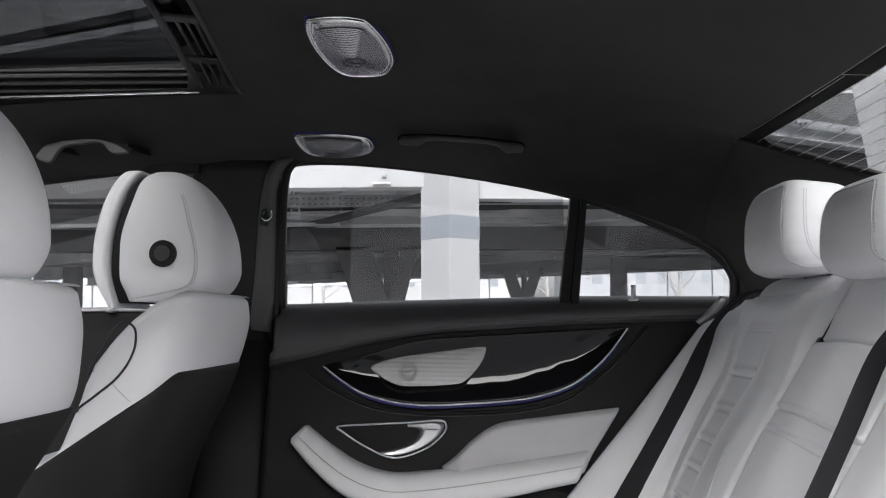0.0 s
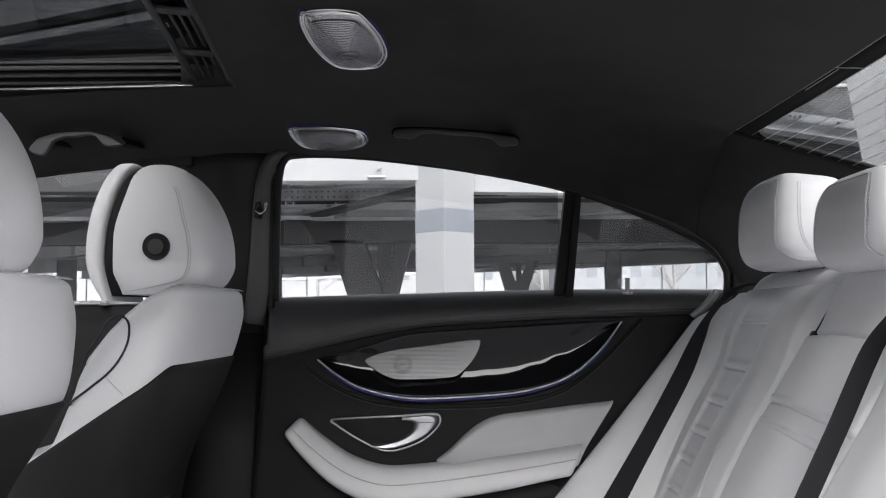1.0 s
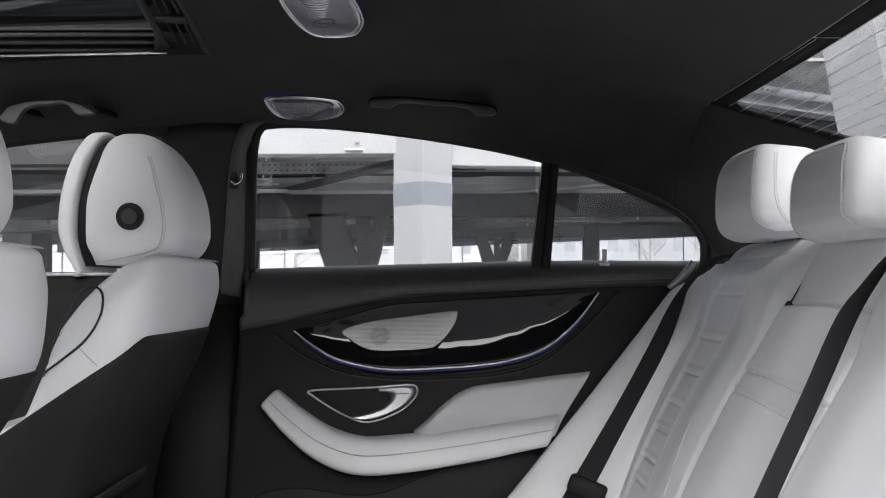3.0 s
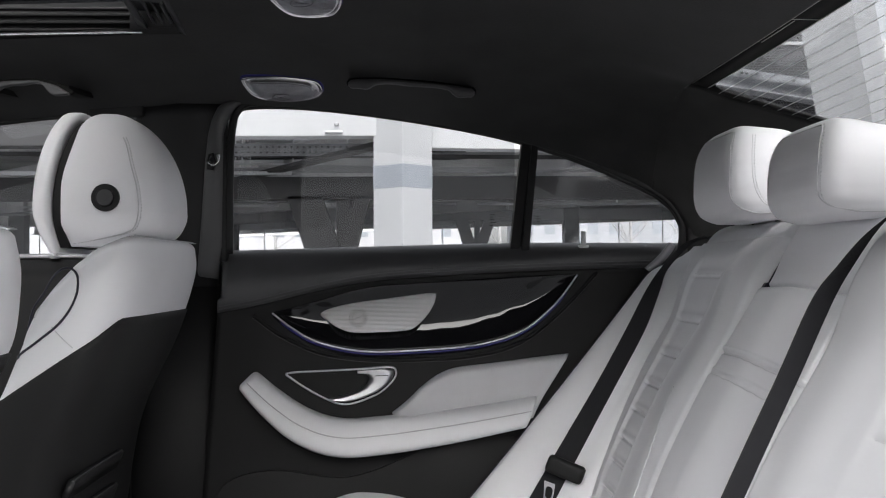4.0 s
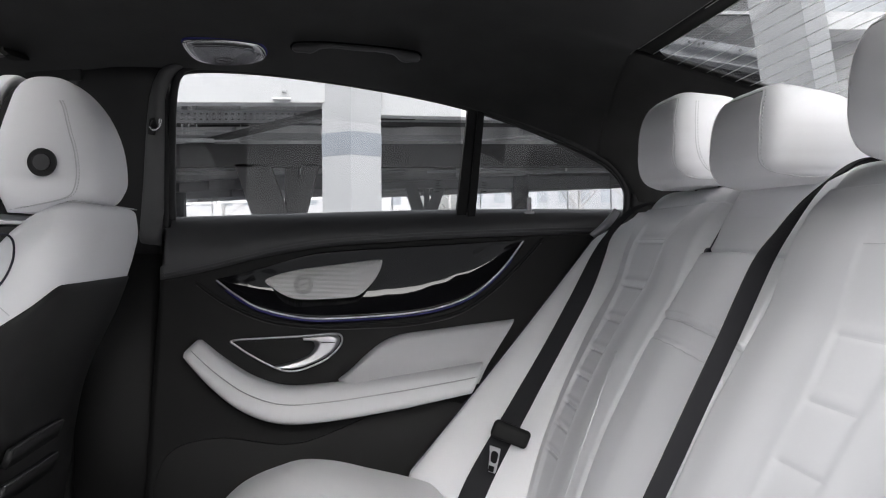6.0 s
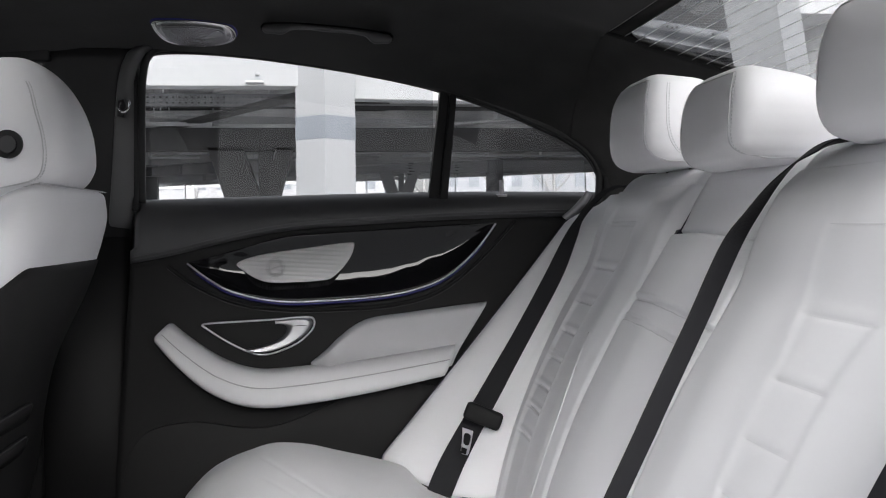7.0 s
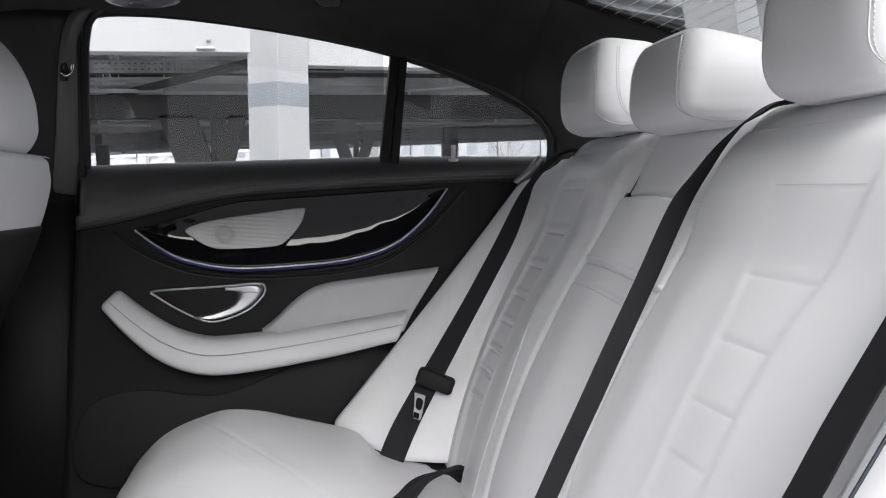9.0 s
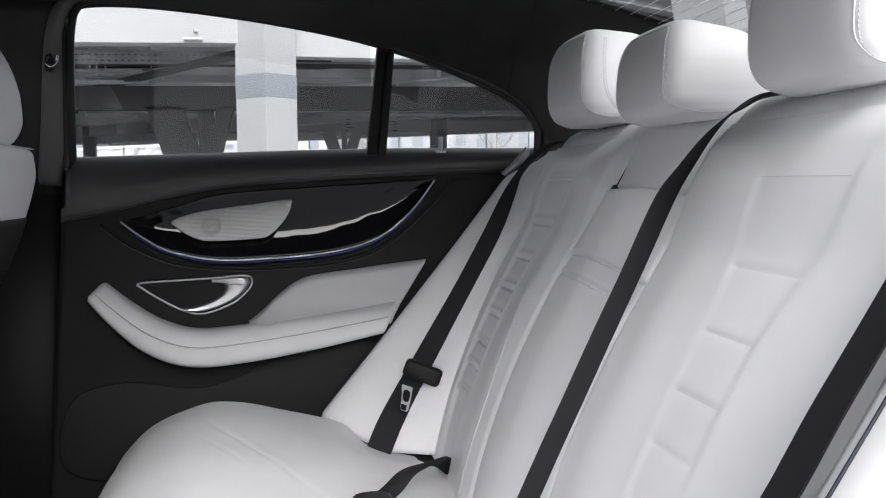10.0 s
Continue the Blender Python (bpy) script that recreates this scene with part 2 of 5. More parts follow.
def plate(outline, y0, y1, bevel=0.0, axis="y", dome=0.0):
    """A plate with an outline in x, z between two depths; rounded rim on its y0 side; dome: swells towards y0."""
    pts = [Vector((p[0], 0, p[1])) for p in outline]
    c = sum(pts, Vector()) / len(pts)
    area = sum(p.x * q.z - q.x * p.z for p, q in zip(pts, pts[1:] + pts[:1]))
    inward = []
    for i, p in enumerate(pts):
        t = (pts[(i + 1) % len(pts)] - pts[i - 1]).normalized()
        inward.append(Vector((-t.z, 0, t.x)) * (1 if area > 0 else -1))
    inset = lambda k: [p + w * k for p, w in zip(pts, inward)]
    rings = [[Vector((p.x, y1, p.z)) for p in pts]]
    steps = 4 if bevel else 1
    for i in range(steps + 1):
        a = math.pi / 2 * i / steps
        q = inset(bevel * (1 - math.cos(a)))
        rings.append([Vector((p.x, y0 + bevel * (1 - math.sin(a)), p.z)) for p in q])
    if dome:
        last = rings[-1]
        for k in (0.25, 0.5, 0.75, 0.93):
            rings.append([Vector((p.x + (c.x - p.x) * k, p.y - dome * (1 - (1 - k) ** 2), p.z + (c.z - p.z) * k)) for p in last])
    return loft(rings)


def sheet(fn, us, vs, back):
    """A closed slab: fn(u, v) gives the front; back is the vector to the rear face."""
    bm = bmesh.new()
    b = Vector(back)
    front = [[bm.verts.new(fn(u, v)) for v in vs] for u in us]
    rear = [[bm.verts.new(w.co + b) for w in row] for row in front]
    nu, nv = len(us), len(vs)
    for i in range(nu - 1):
        for j in range(nv - 1):
            bm.faces.new((front[i][j], front[i + 1][j], front[i + 1][j + 1], front[i][j + 1]))
            bm.faces.new((rear[i][j], rear[i][j + 1], rear[i + 1][j + 1], rear[i + 1][j]))
    for i in range(nu - 1):
        for j in (0, nv - 1):
            bm.faces.new((front[i][j], rear[i][j], rear[i + 1][j], front[i + 1][j]))
    for j in range(nv - 1):
        for i in (0, nu - 1):
            bm.faces.new((front[i][j], front[i][j + 1], rear[i][j + 1], rear[i][j]))
    return bm


def blob(levels, n=56, rows=40, e=3.2):
    """A cushion: levels (z, x0, x1, y0, y1); rounded sections, smooth from level to level. Returns rings."""
    zs = [q[0] for q in levels]
    f = [curve_at([(q[0], q[k]) for q in levels]) for k in (1, 2, 3, 4)]
    rings = []
    for i in range(rows):
        # close spacing at both ends, where the form rounds over
        u = 0.5 - 0.5 * math.cos(math.pi * i / (rows - 1))
        z = zs[0] + (zs[-1] - zs[0]) * u
        x0, x1, y0, y1 = (g(z) for g in f)
        ring = []
        for k in range(n):
            a = 2 * math.pi * k / n
            c, s = math.cos(a), math.sin(a)
            ring.append(Vector(((x0 + x1) / 2 + (x1 - x0) / 2 * math.copysign(abs(c) ** (2 / e), c), (y0 + y1) / 2 + (y1 - y0) / 2 * math.copysign(abs(s) ** (2 / e), s), z)))
        rings.append(ring)
    return rings


def domed(rings, bottom=0.012, top=0.02, steps=6):
    """Rounds off the two ends of a stack of rings: a quarter round at the rim, then a gentle crown."""
    out = []
    for ring, sign, h in ((rings[0], -1, bottom), (rings[-1], 1, top)):
        c = sum(ring, Vector()) / len(ring)
        hx, hy = max(abs(p.x - c.x) for p in ring), max(abs(p.y - c.y) for p in ring)
        inset = min(h * 0.9, hx * 0.7, hy * 0.7)
        extra = []
        for i in range(1, steps + 1):
            a = math.pi / 2 * i / steps
            cut = inset * (1 - math.cos(a))
            extra.append([Vector((c.x + (p.x - c.x) * (1 - cut / hx), c.y + (p.y - c.y) * (1 - cut / hy), p.z + sign * h * 0.8 * math.sin(a))) for p in ring])
        last = extra[-1]
        for k in (0.8, 0.55, 0.3, 0.03):
            extra.append([Vector((c.x + (p.x - c.x) * k, c.y + (p.y - c.y) * k, p.z + sign * h * 0.2 * (1 - k * k))) for p in last])
        out.append(extra)
    return out[0][::-1] + rings + out[1]


def crown(rings, height, power=0.6, steps=12, shift=(0.0, 0.0), power_x=None):
    """Closes the upper end of a stack of rings with a full dome."""
    power_x = power_x or power
    ring = rings[-1]
    c = sum(ring, Vector()) / len(ring)
    out = list(rings)
    for i in range(1, steps + 1):
        a = math.pi / 2 * i / steps
        k, kx = max(max(math.cos(a), 0.0) ** power, 0.02), max(max(math.cos(a), 0.0) ** power_x, 0.02)
        f = math.sin(a)
        out.append([Vector((c.x + (p.x - c.x) * kx + shift[0] * f * f, c.y + (p.y - c.y) * k + shift[1] * f * f, p.z + height * f)) for p in ring])
    return out


def level_at(levels, z, dome):
    """Bounds x0, x1, y0, y1 of a cushion at height z, with its dome (height, power, shift in x)."""
    x0, x1, y0, y1 = (curve_at([(q[0], q[k]) for q in levels])(z) for k in (1, 2, 3, 4))
    top = levels[-1][0]
    if dome and z > top:
        f = min((z - top) / dome[0], 0.9999)
        k = math.sqrt(1 - f * f) ** dome[1]
        cx, cy = (x0 + x1) / 2 + dome[2] * f * f, (y0 + y1) / 2
        hx, hy = (x1 - x0) / 2 * k, (y1 - y0) / 2 * k
        return cx - hx, cx + hx, cy - hy, cy + hy
    return x0, x1, y0, y1


def skin_at(levels, e, z, angle, dome=None):
    """The point of a cushion's skin at height z and ring angle in degrees (270 is the near side, 180 the front)."""
    x0, x1, y0, y1 = level_at(levels, z, dome)
    c, s = math.cos(radians(angle)), math.sin(radians(angle))
    return ((x0 + x1) / 2 + (x1 - x0) / 2 * math.copysign(abs(c) ** (2 / e), c), (y0 + y1) / 2 + (y1 - y0) / 2 * math.copysign(abs(s) ** (2 / e), s), z)


def side_of(levels, e, x, z, dome=None):
    """The y of a cushion's near side (low y) at x, z."""
    x0, x1, y0, y1 = level_at(levels, z, dome)
    t = min(abs((x - (x0 + x1) / 2) / ((x1 - x0) / 2)), 0.999)
    return (y0 + y1) / 2 - (y1 - y0) / 2 * (1 - t ** e) ** (1 / e)


# ---- shared curve ----
def smooth_step(a, b, x):
    t = min(max((x - a) / (b - a), 0), 1)
    return t * t * (3 - 2 * t)


# ---- car: roof lining and pillars ----
win_top = curve_at([(-1.5, 1.10), (-1.1, 1.19), (-0.9, 1.222), (-0.72, 1.243), (-0.55, 1.256), (-0.38, 1.262), (-0.22, 1.256), (-0.05, 1.236), (0.116, 1.207), (0.23, 1.178), (0.344, 1.138), (0.459, 1.086), (0.51, 1.046), (0.545, 0.99)])
roof_mid = curve_at([(-1.5, 1.34), (-0.9, 1.392), (-0.5, 1.400), (-0.2, 1.398), (0.1, 1.372), (0.3, 1.330), (0.5, 1.268)])
SIDE = 0.715


def roof_z(x, y):
    zw, zc = win_top(x), roof_mid(x)
    t = min(max(x / 0.47, 0.0), 1.0)
    p = 1.2 + 3.6 * t
    return zw + (zc - zw) * (1 - (min(abs(y), SIDE) / SIDE) ** p)


# rear edge of the lining: the header of the rear window
def rear_edge(y):
    return 0.4985 - 0.138 * y * y


def header_z(y):
    """The lining's rear edge: it settles on the bow of the glass, and meets the pillars in the corners."""
    own, bow = roof_z(rear_edge(y), y), roof_z(rear_edge(0.0), 0.0) - 0.065 * y * y
    return own + (bow - own) * (1 - smooth_step(0.415, 0.467, abs(y)))


car = thing("car_body", "black suede headliner, pillars and body of the car", "car body", kind="structure")
SUN_X0, SUN_X1, SUN_Y = -1.25, -0.400, 0.395


def roof_mesh():
    """The lining in one piece, with the sunroof opening left out."""
    xs = np.concatenate((np.linspace(-1.5, SUN_X0, 10)[:-1], np.linspace(SUN_X0, SUN_X1, 36)[:-1], np.linspace(SUN_X1, 0.5, 76)))
    ys = np.concatenate((np.linspace(-0.70, -SUN_Y, 20)[:-1], np.linspace(-SUN_Y, SUN_Y, 60)[:-1], np.linspace(SUN_Y, SIDE, 34)))
    bm = bmesh.new()
    low, high = [], []
    for x in xs:
        a, b = [], []
        for y in ys:
            xx = x
            if x > SUN_X1:
                xx = SUN_X1 + (x - SUN_X1) / (0.5 - SUN_X1) * (rear_edge(min(abs(y), 0.467)) - SUN_X1)
            z = roof_z(xx, y)
            if x > 0.3 and abs(y) < 0.467:
                z += (header_z(y) - roof_z(rear_edge(y), y)) * smooth_step(0.3, 0.5, x)
            a.append(bm.verts.new((xx, y, z)))
            b.append(bm.verts.new((xx, y, z + 0.012)))
        low.append(a)
        high.append(b)
    for i in range(len(xs) - 1):
        for j in range(len(ys) - 1):
            cx, cy = (xs[i] + xs[i + 1]) / 2, (ys[j] + ys[j + 1]) / 2
            if SUN_X0 < cx < SUN_X1 and abs(cy) < SUN_Y:
                continue
            for g in (low, high):
                bm.faces.new((g[i][j], g[i + 1][j], g[i + 1][j + 1], g[i][j + 1]))
    bmesh.ops.delete(bm, geom=[v for v in bm.verts if not v.link_faces], context="VERTS")
    return bm


part("roof_lining", roof_mesh(), LINING, car, "black suede roof lining")
part("header_trim", tube([(rear_edge(y) + 0.002, y, header_z(y) + 0.003) for y in np.linspace(-0.467, 0.467, 40)], 0.0032, 8), PLASTIC, car)

# rear window frame: lower side edge runs back from the corner
GLASS_SLOPE = 0.34


def glass_side(x):
    return 0.467 - 0.13 * max(0.0, x - 0.47)


def glass_z(x, y):
    return roof_z(rear_edge(0.0), 0.0) - 0.065 * y * y - GLASS_SLOPE * (x - rear_edge(0.0))


def pillar_surface(sign, x_from=0.462):
    belt = lambda x: 0.985 - 0.06 * max(0.0, x - 0.545)

    def fn(u, v):
        x = x_from + (1.22 - x_from) * u
        yo, zo = SIDE - 0.09 * u, (win_top(x) if x < 0.545 else belt(x))
        yi = glass_side(x)
        zi = glass_z(x, yi) if u > 0.0 else roof_z(x, yi)
        k = v
        bulge = 0.06 * math.sin(math.pi * k) * (1 - 0.4 * u)
        y, z = yo + (yi - yo) * k, zo + (zi - zo) * k
        own = smooth_step(0.0, 0.16, u)
        zr0 = roof_z(0.47, y) + (zo + (zi - zo) * k) - (roof_z(0.47, SIDE) + (roof_z(0.47, 0.467) - roof_z(0.47, SIDE)) * k)
        return (x, sign * (y + bulge * 0.55 * own), zr0 + (z + bulge * 0.55 - zr0) * own - 0.0012 * (1 - own))

    us = np.concatenate((np.linspace(0, 0.11, 14), np.linspace(0.13, 1, 16)))
    return sheet(fn, us, np.linspace(0, 1, 22), (0.012, 0.012 * sign, 0.010))


part("rear_pillar_lining", pillar_surface(1), LINING, car, "black suede rear pillar lining")
part("rear_pillar_lining", pillar_surface(-1, 0.68), LINING, car)

# B-pillars with belt guide
def b_pillar(sign, z_from, z_to):
    rows = []
    levels = ((0.22, -0.60, -0.415, 0.735), (0.55, -0.60, -0.425, 0.728), (0.90, -0.585, -0.412, 0.724), (0.99, -0.575, -0.408, 0.722), (1.15, -0.565, -0.404, 0.718), (1.24, -0.57, -0.395, 0.714), (1.275, -0.60, -0.37, 0.706))
    for z, x0, x1, yy in [q for q in levels if z_from <= q[0] <= z_to]:
        rows.append([Vector((x, sign * y, z)) for x, y in ((x0, yy + 0.05), (x0, yy + 0.01), (x0 + 0.012, yy), ((x0 + x1) / 2, yy - 0.012), (x1 - 0.012, yy), (x1, yy + 0.01), (x1, yy + 0.05))])
    return loft(rows)


def pillar_cover():
    """Narrow soft cover on the rear half of the far centre pillar, bending back over the window's corner. It stops
    where the pillar falls into shade.
    """
    rows = []
    for z, x0, x1, yy in ((0.915, -0.447, -0.408, 0.732), (0.922, -0.447, -0.407, 0.716), (0.935, -0.447, -0.405, 0.709), (0.955, -0.445, -0.401, 0.7055), (0.98, -0.442, -0.394, 0.703), (1.04, -0.437, -0.3935, 0.702), (1.147, -0.430, -0.3925, 0.700), (1.20, -0.424, -0.3925, 0.698), (1.232, -0.416, -0.386, 0.696), (1.256, -0.404, -0.370, 0.694), (1.27, -0.385, -0.350, 0.692)):
        rows.append([Vector((x, y, z)) for x, y in ((x0, yy + 0.03), (x0, yy + 0.006), (x0 + 0.004, yy + 0.001), (x0 + 0.010, yy), ((x0 + x1) / 2, yy - 0.003), (x1 - 0.010, yy), (x1 - 0.003, yy + 0.003), (x1, yy + 0.010), (x1, yy + 0.03))])
    return loft(rows)


for sgn in (1, -1):
    part("centre_pillar", b_pillar(sgn, 0.90, 1.3), PLASTIC, car, "dark centre pillar")
    # Black stands for the shade on the pillar below the belt line.
    part("lower_pillar", b_pillar(sgn, 0.2, 0.90), BLACK, car, "lower pillar cover, blackened for shade")
part("pillar_cover", pillar_cover(), PILLAR_LIT, car, "soft pillar cover, lightened for the light on it")
part("front_header", box(-0.66, -0.55, 0.700, 0.76, 1.238, 1.30, 0.006), PLASTIC, car)
part("belt_guide", plate([(-0.535, 1.02), (-0.50, 1.015), (-0.475, 1.03), (-0.47, 1.09), (-0.485, 1.12), (-0.52, 1.125), (-0.54, 1.09)], 0.682, 0.71, 0.008), PLASTIC, car)
part("floor_pan", box(-1.7, 1.0, -0.78, 0.78, 0.17, 0.21, 0.01), CARPET, car, "black carpeted floor")
part("centre_tunnel", box(-1.6, 0.05, -0.11, 0.11, 0.20, 0.36, 0.03), CARPET, car)
part("front_bulkhead", box(-1.75, -1.68, -0.8, 0.8, 0.2, 0.98, 0.02), PLASTIC, car)
part("parcel_shelf", box(0.66, 1.28, -0.66, 0.66, 0.90, 0.93, 0.006), LINING, car)
part("rear_wall", box(0.72, 0.76, -0.72, 0.72, 0.2, 0.905, 0.006), CARPET, car)
# outer skin round the openings, so that the cabin is closed but for the open door
part("outer_roof", sheet(lambda u, v: (SUN_X1 + (rear_edge(0.0) - SUN_X1) * u, -0.5 + v, roof_z(SUN_X1 + (rear_edge(0.0) - SUN_X1) * u, -0.5 + v) + 0.045), np.linspace(0, 1, 20), np.linspace(0, 1, 20), (0, 0, 0.004)), PAINT_OUT, car)
part("outer_sill", box(-1.7, 0.9, 0.74, 0.84, 0.17, 0.33, 0.02), PAINT_OUT, car)
part("outer_sill", box(-1.7, 0.9, -0.84, -0.74, 0.17, 0.33, 0.02), PAINT_OUT, car)
for sgn in (1, -1):
    part("rear_quarter", box(0.70, 1.4, *sorted((sgn * 0.70, sgn * 0.90)), 0.25, 0.95, 0.04), PAINT_OUT, car)
part("quarter_trim", box(0.535, 0.72, 0.700, 0.755, 0.88, 1.045, 0.006), PLASTIC, car, "black trim behind the rear seat")
part("boot_lid", box(1.15, 1.75, -0.85, 0.85, 0.45, 0.93, 0.05), PAINT_OUT, car)
part("underbody", box(-1.7, 1.6, -0.7, 0.7, 0.12, 0.168), PLASTIC, car)

# rear window
rw = thing("rear_window", "sloping heated rear window with black border and fine wires", "window", kind="structure")


def rear_glass(u, v):
    x = 0.500 + 0.74 * u
    ys = glass_side(x) - 0.002
    y = -ys + 2 * ys * v
    return (x - 0.138 * y * y * (1 - u), y, glass_z(x, y) + 0.010)


rg = part("pane", sheet(rear_glass, np.linspace(0, 1, 12), np.linspace(0, 1, 24), (0, 0, 0.004)), ROOF_GLASS, rw, "tinted rear glass", smooth=False)
rg.visible_shadow = False


def on_glass(x, y, dz=-0.003):
    return (x - 0.138 * y * y * max(0.0, 1 - (x - 0.500) / 0.74), y, glass_z(x, y) + 0.010 + dz)


def glass_band(x0, x1, side=False):
    if side:
        fn = lambda u, v: on_glass(0.500 + 0.74 * u, side * (glass_side(0.500 + 0.74 * u) + 0.008 - 0.024 * v))
        return sheet(fn, np.linspace(0, 1, 14), (0, 1), (0, 0, -0.0015))
    fn = lambda u, v: on_glass(x0 + (x1 - x0) * v, (2 * u - 1) * (glass_side(x0) - 0.002))
    return sheet(fn, np.linspace(0, 1, 30), (0, 1), (0, 0, -0.0015))


part("border", glass_band(0.5005, 0.533), BORDER, rw, "black printed glass border")
part("border", glass_band(0, 0, 1), BORDER, rw)
part("border", glass_band(0, 0, -1), BORDER, rw)
for x in (0.5045, 0.531):
    part("edge_wire", tube([on_glass(x, y, -0.006) for y in np.linspace(-0.44, 0.44, 24)], 0.0008, 5), HEATER, rw)
# rounded printed corners, where the header border meets the side borders
for sgn in (1, -1):
    bm = bmesh.new()
    corner = (0.531, glass_side(0.531) - 0.014)
    arc = [(corner[0] + 0.045 * (1 - math.sin(a)), corner[1] - 0.040 * (1 - math.cos(a))) for a in np.linspace(0, math.pi / 2, 12)]
    q = [bm.verts.new(on_glass(x, sgn * y, -0.0035)) for x, y in [corner] + arc]
    for i in range(1, len(q) - 1):
        bm.faces.new((q[0], q[i], q[i + 1]))
    bmesh.ops.solidify(bm, geom=bm.faces[:], thickness=0.001)
    part("border_corner", bm, BORDER, rw, smooth=False)
for k in range(24):
    x = 0.5535 + 0.0240 * k
    w = glass_side(x) - 0.003
    part("heater_wire", tube([on_glass(x, y, -0.0058) for y in np.linspace(-w, w, 18)], 0.0006, 4), HEATER, rw)
part("feed_wire", tube([on_glass(0.5095, y, -0.006) for y in np.linspace(0.16, 0.035, 8)], 0.0007, 5), HEATER, rw)
part("feed_wire", tube([on_glass(0.505, 0.032, -0.006), on_glass(0.519, 0.014, -0.006), on_glass(0.5335, -0.004, -0.006)], 0.0007, 5), HEATER, rw)

# sunroof
sr = thing("sunroof", "open-shade glass sunroof in a ribbed black plastic frame", "sunroof", kind="structure")
zr = lambda x, y: roof_z(x, y)
part("pane", sheet(lambda u, v: (SUN_X0 + (SUN_X1 - 0.04 - SUN_X0) * u, -0.38 + 0.76 * v, 1.405 - 0.02 * (2 * v - 1) ** 2 - 0.02 * (1 - u)), np.linspace(0, 1, 8), np.linspace(0, 1, 8), (0, 0, 0.005)), SUN_GLASS, sr, "tinted sunroof glass", smooth=False).visible_shadow = False
# rear cross frame, with rails and pockets between ribs
def frame_strip(x0, x1, dz0, dz1, ya=-SUN_Y, yb=SUN_Y):
    """x from the rear edge of the opening, forward negative."""
    def fn(u, v):
        y = ya + (yb - ya) * u
        return (SUN_X1 + x0 + (x1 - x0) * v, y, zr(SUN_X1, y) + dz0 + (dz1 - dz0) * v)

    return sheet(fn, np.linspace(0, 1, 24), (0, 1), (0, 0, 0.006))


part("rear_rail", frame_strip(-0.082, -0.066, 0.016, 0.008), GREY_PLASTIC, sr)
part("rear_rail", frame_strip(-0.012, 0.0, 0.004, -0.002), GREY_PLASTIC, sr)
part("rear_tray", frame_strip(-0.084, -0.002, 0.040, 0.034), PLASTIC, sr)
for yk in (-0.30, -0.15, -0.010, 0.132, 0.276):
    part("cross_rib", frame_strip(-0.070, -0.008, 0.010, 0.004, yk, yk + 0.016), GREY_PLASTIC, sr)
for xk in (-0.054, -0.040, -0.026):
    for ya, run in ((0.152, 0.120), (0.296, 0.090), (-0.28, 0.12)):
        part("long_rib", frame_strip(xk, xk + 0.005, 0.014, 0.012, ya, ya + run), GREY_PLASTIC, sr)
for sgn in (1, -1):
    for i, dz in enumerate((0.006, 0.020, 0.034, 0.046)):
        yy = sgn * (SUN_Y + 0.002 + 0.004 * i)
        part("side_guide", box(SUN_X0, SUN_X1 - 0.07, min(yy, yy + sgn * 0.03), max(yy, yy + sgn * 0.03), 1.332 + dz, 1.338 + dz, 0.002), BLACK, sr)
    part("side_wall", box(SUN_X0, SUN_X1 - 0.06, *sorted((sgn * (SUN_Y + 0.02), sgn * (SUN_Y + 0.027))), 1.328, 1.405), PLASTIC, sr)
    part("end_plate", box(SUN_X1 - 0.095, SUN_X1 + 0.005, *sorted((sgn * (SUN_Y + 0.001), sgn * (SUN_Y + 0.06))), 1.335, 1.425), PLASTIC, sr)
    part("bright_strip", tube([(-1.2, sgn * (SUN_Y - 0.006), 1.321), (-0.83, sgn * (SUN_Y - 0.006), 1.3285), (SUN_X1 - 0.072, sgn * (SUN_Y - 0.006), 1.3345)], 0.0026, 6, 12), CHROME, sr, "bright metal guide strip")

# ---- roof fittings ----
def ridged_speaker(centre, normal, along, outline, eye, parent, ridges=22):
    """A bowl-like cover with a chrome rim: its concentric ridges gather round a low centre, eye, in the cover's plane."""
    n = Vector(normal).normalized()
    a = (Vector(along) - n * n.dot(Vector(along))).normalized()
    b = n.cross(a)
    c = Vector(centre)
    at = lambda p, h: c + a * p[0] + b * p[1] + n * h
    rim = spline(outline, 72, True)
    eye = np.array(eye)
    rings = []
    steps = ridges * 2
    for i in range(steps + 1):
        k = 1 - 0.97 * i / steps
        h = 0.004 + 0.011 * (1 - k ** 2.4) + (0.0013 if i % 2 else -0.0013) * (k < 0.80)
        if k > 0.80:
            h -= 0.004 * math.sin(math.pi * (1 - k) / 0.20)
        rings.append([at(eye + (p - eye) * k, h) for p in rim])
    rings.insert(0, [at(p, -0.006) for p in rim])
    part("ridged_cover", loft(rings), SPEAKER, parent, "ridged aluminium cover", smooth=False)
    loop = [at(p, 0.0035) for p in np.vstack((rim, rim[:1]))]
    part("rim", tube(loop, 0.0022, 8), CHROME, parent)
    part("rim_base", tube([at(eye + (p - eye) * 1.03, -0.001) for p in np.vstack((rim, rim[:1]))], 0.0020, 6), LIGHT_BAR, parent, "dim blue ambient light ring")
    ring = [at(eye + np.array((math.cos(t) * 0.017, math.sin(t) * 0.008)), 0.0155) for t in np.linspace(0, 2 * math.pi, 30)]
    part("emblem_ring", tube(ring, 0.0006, 5), GREY_PLASTIC, parent)
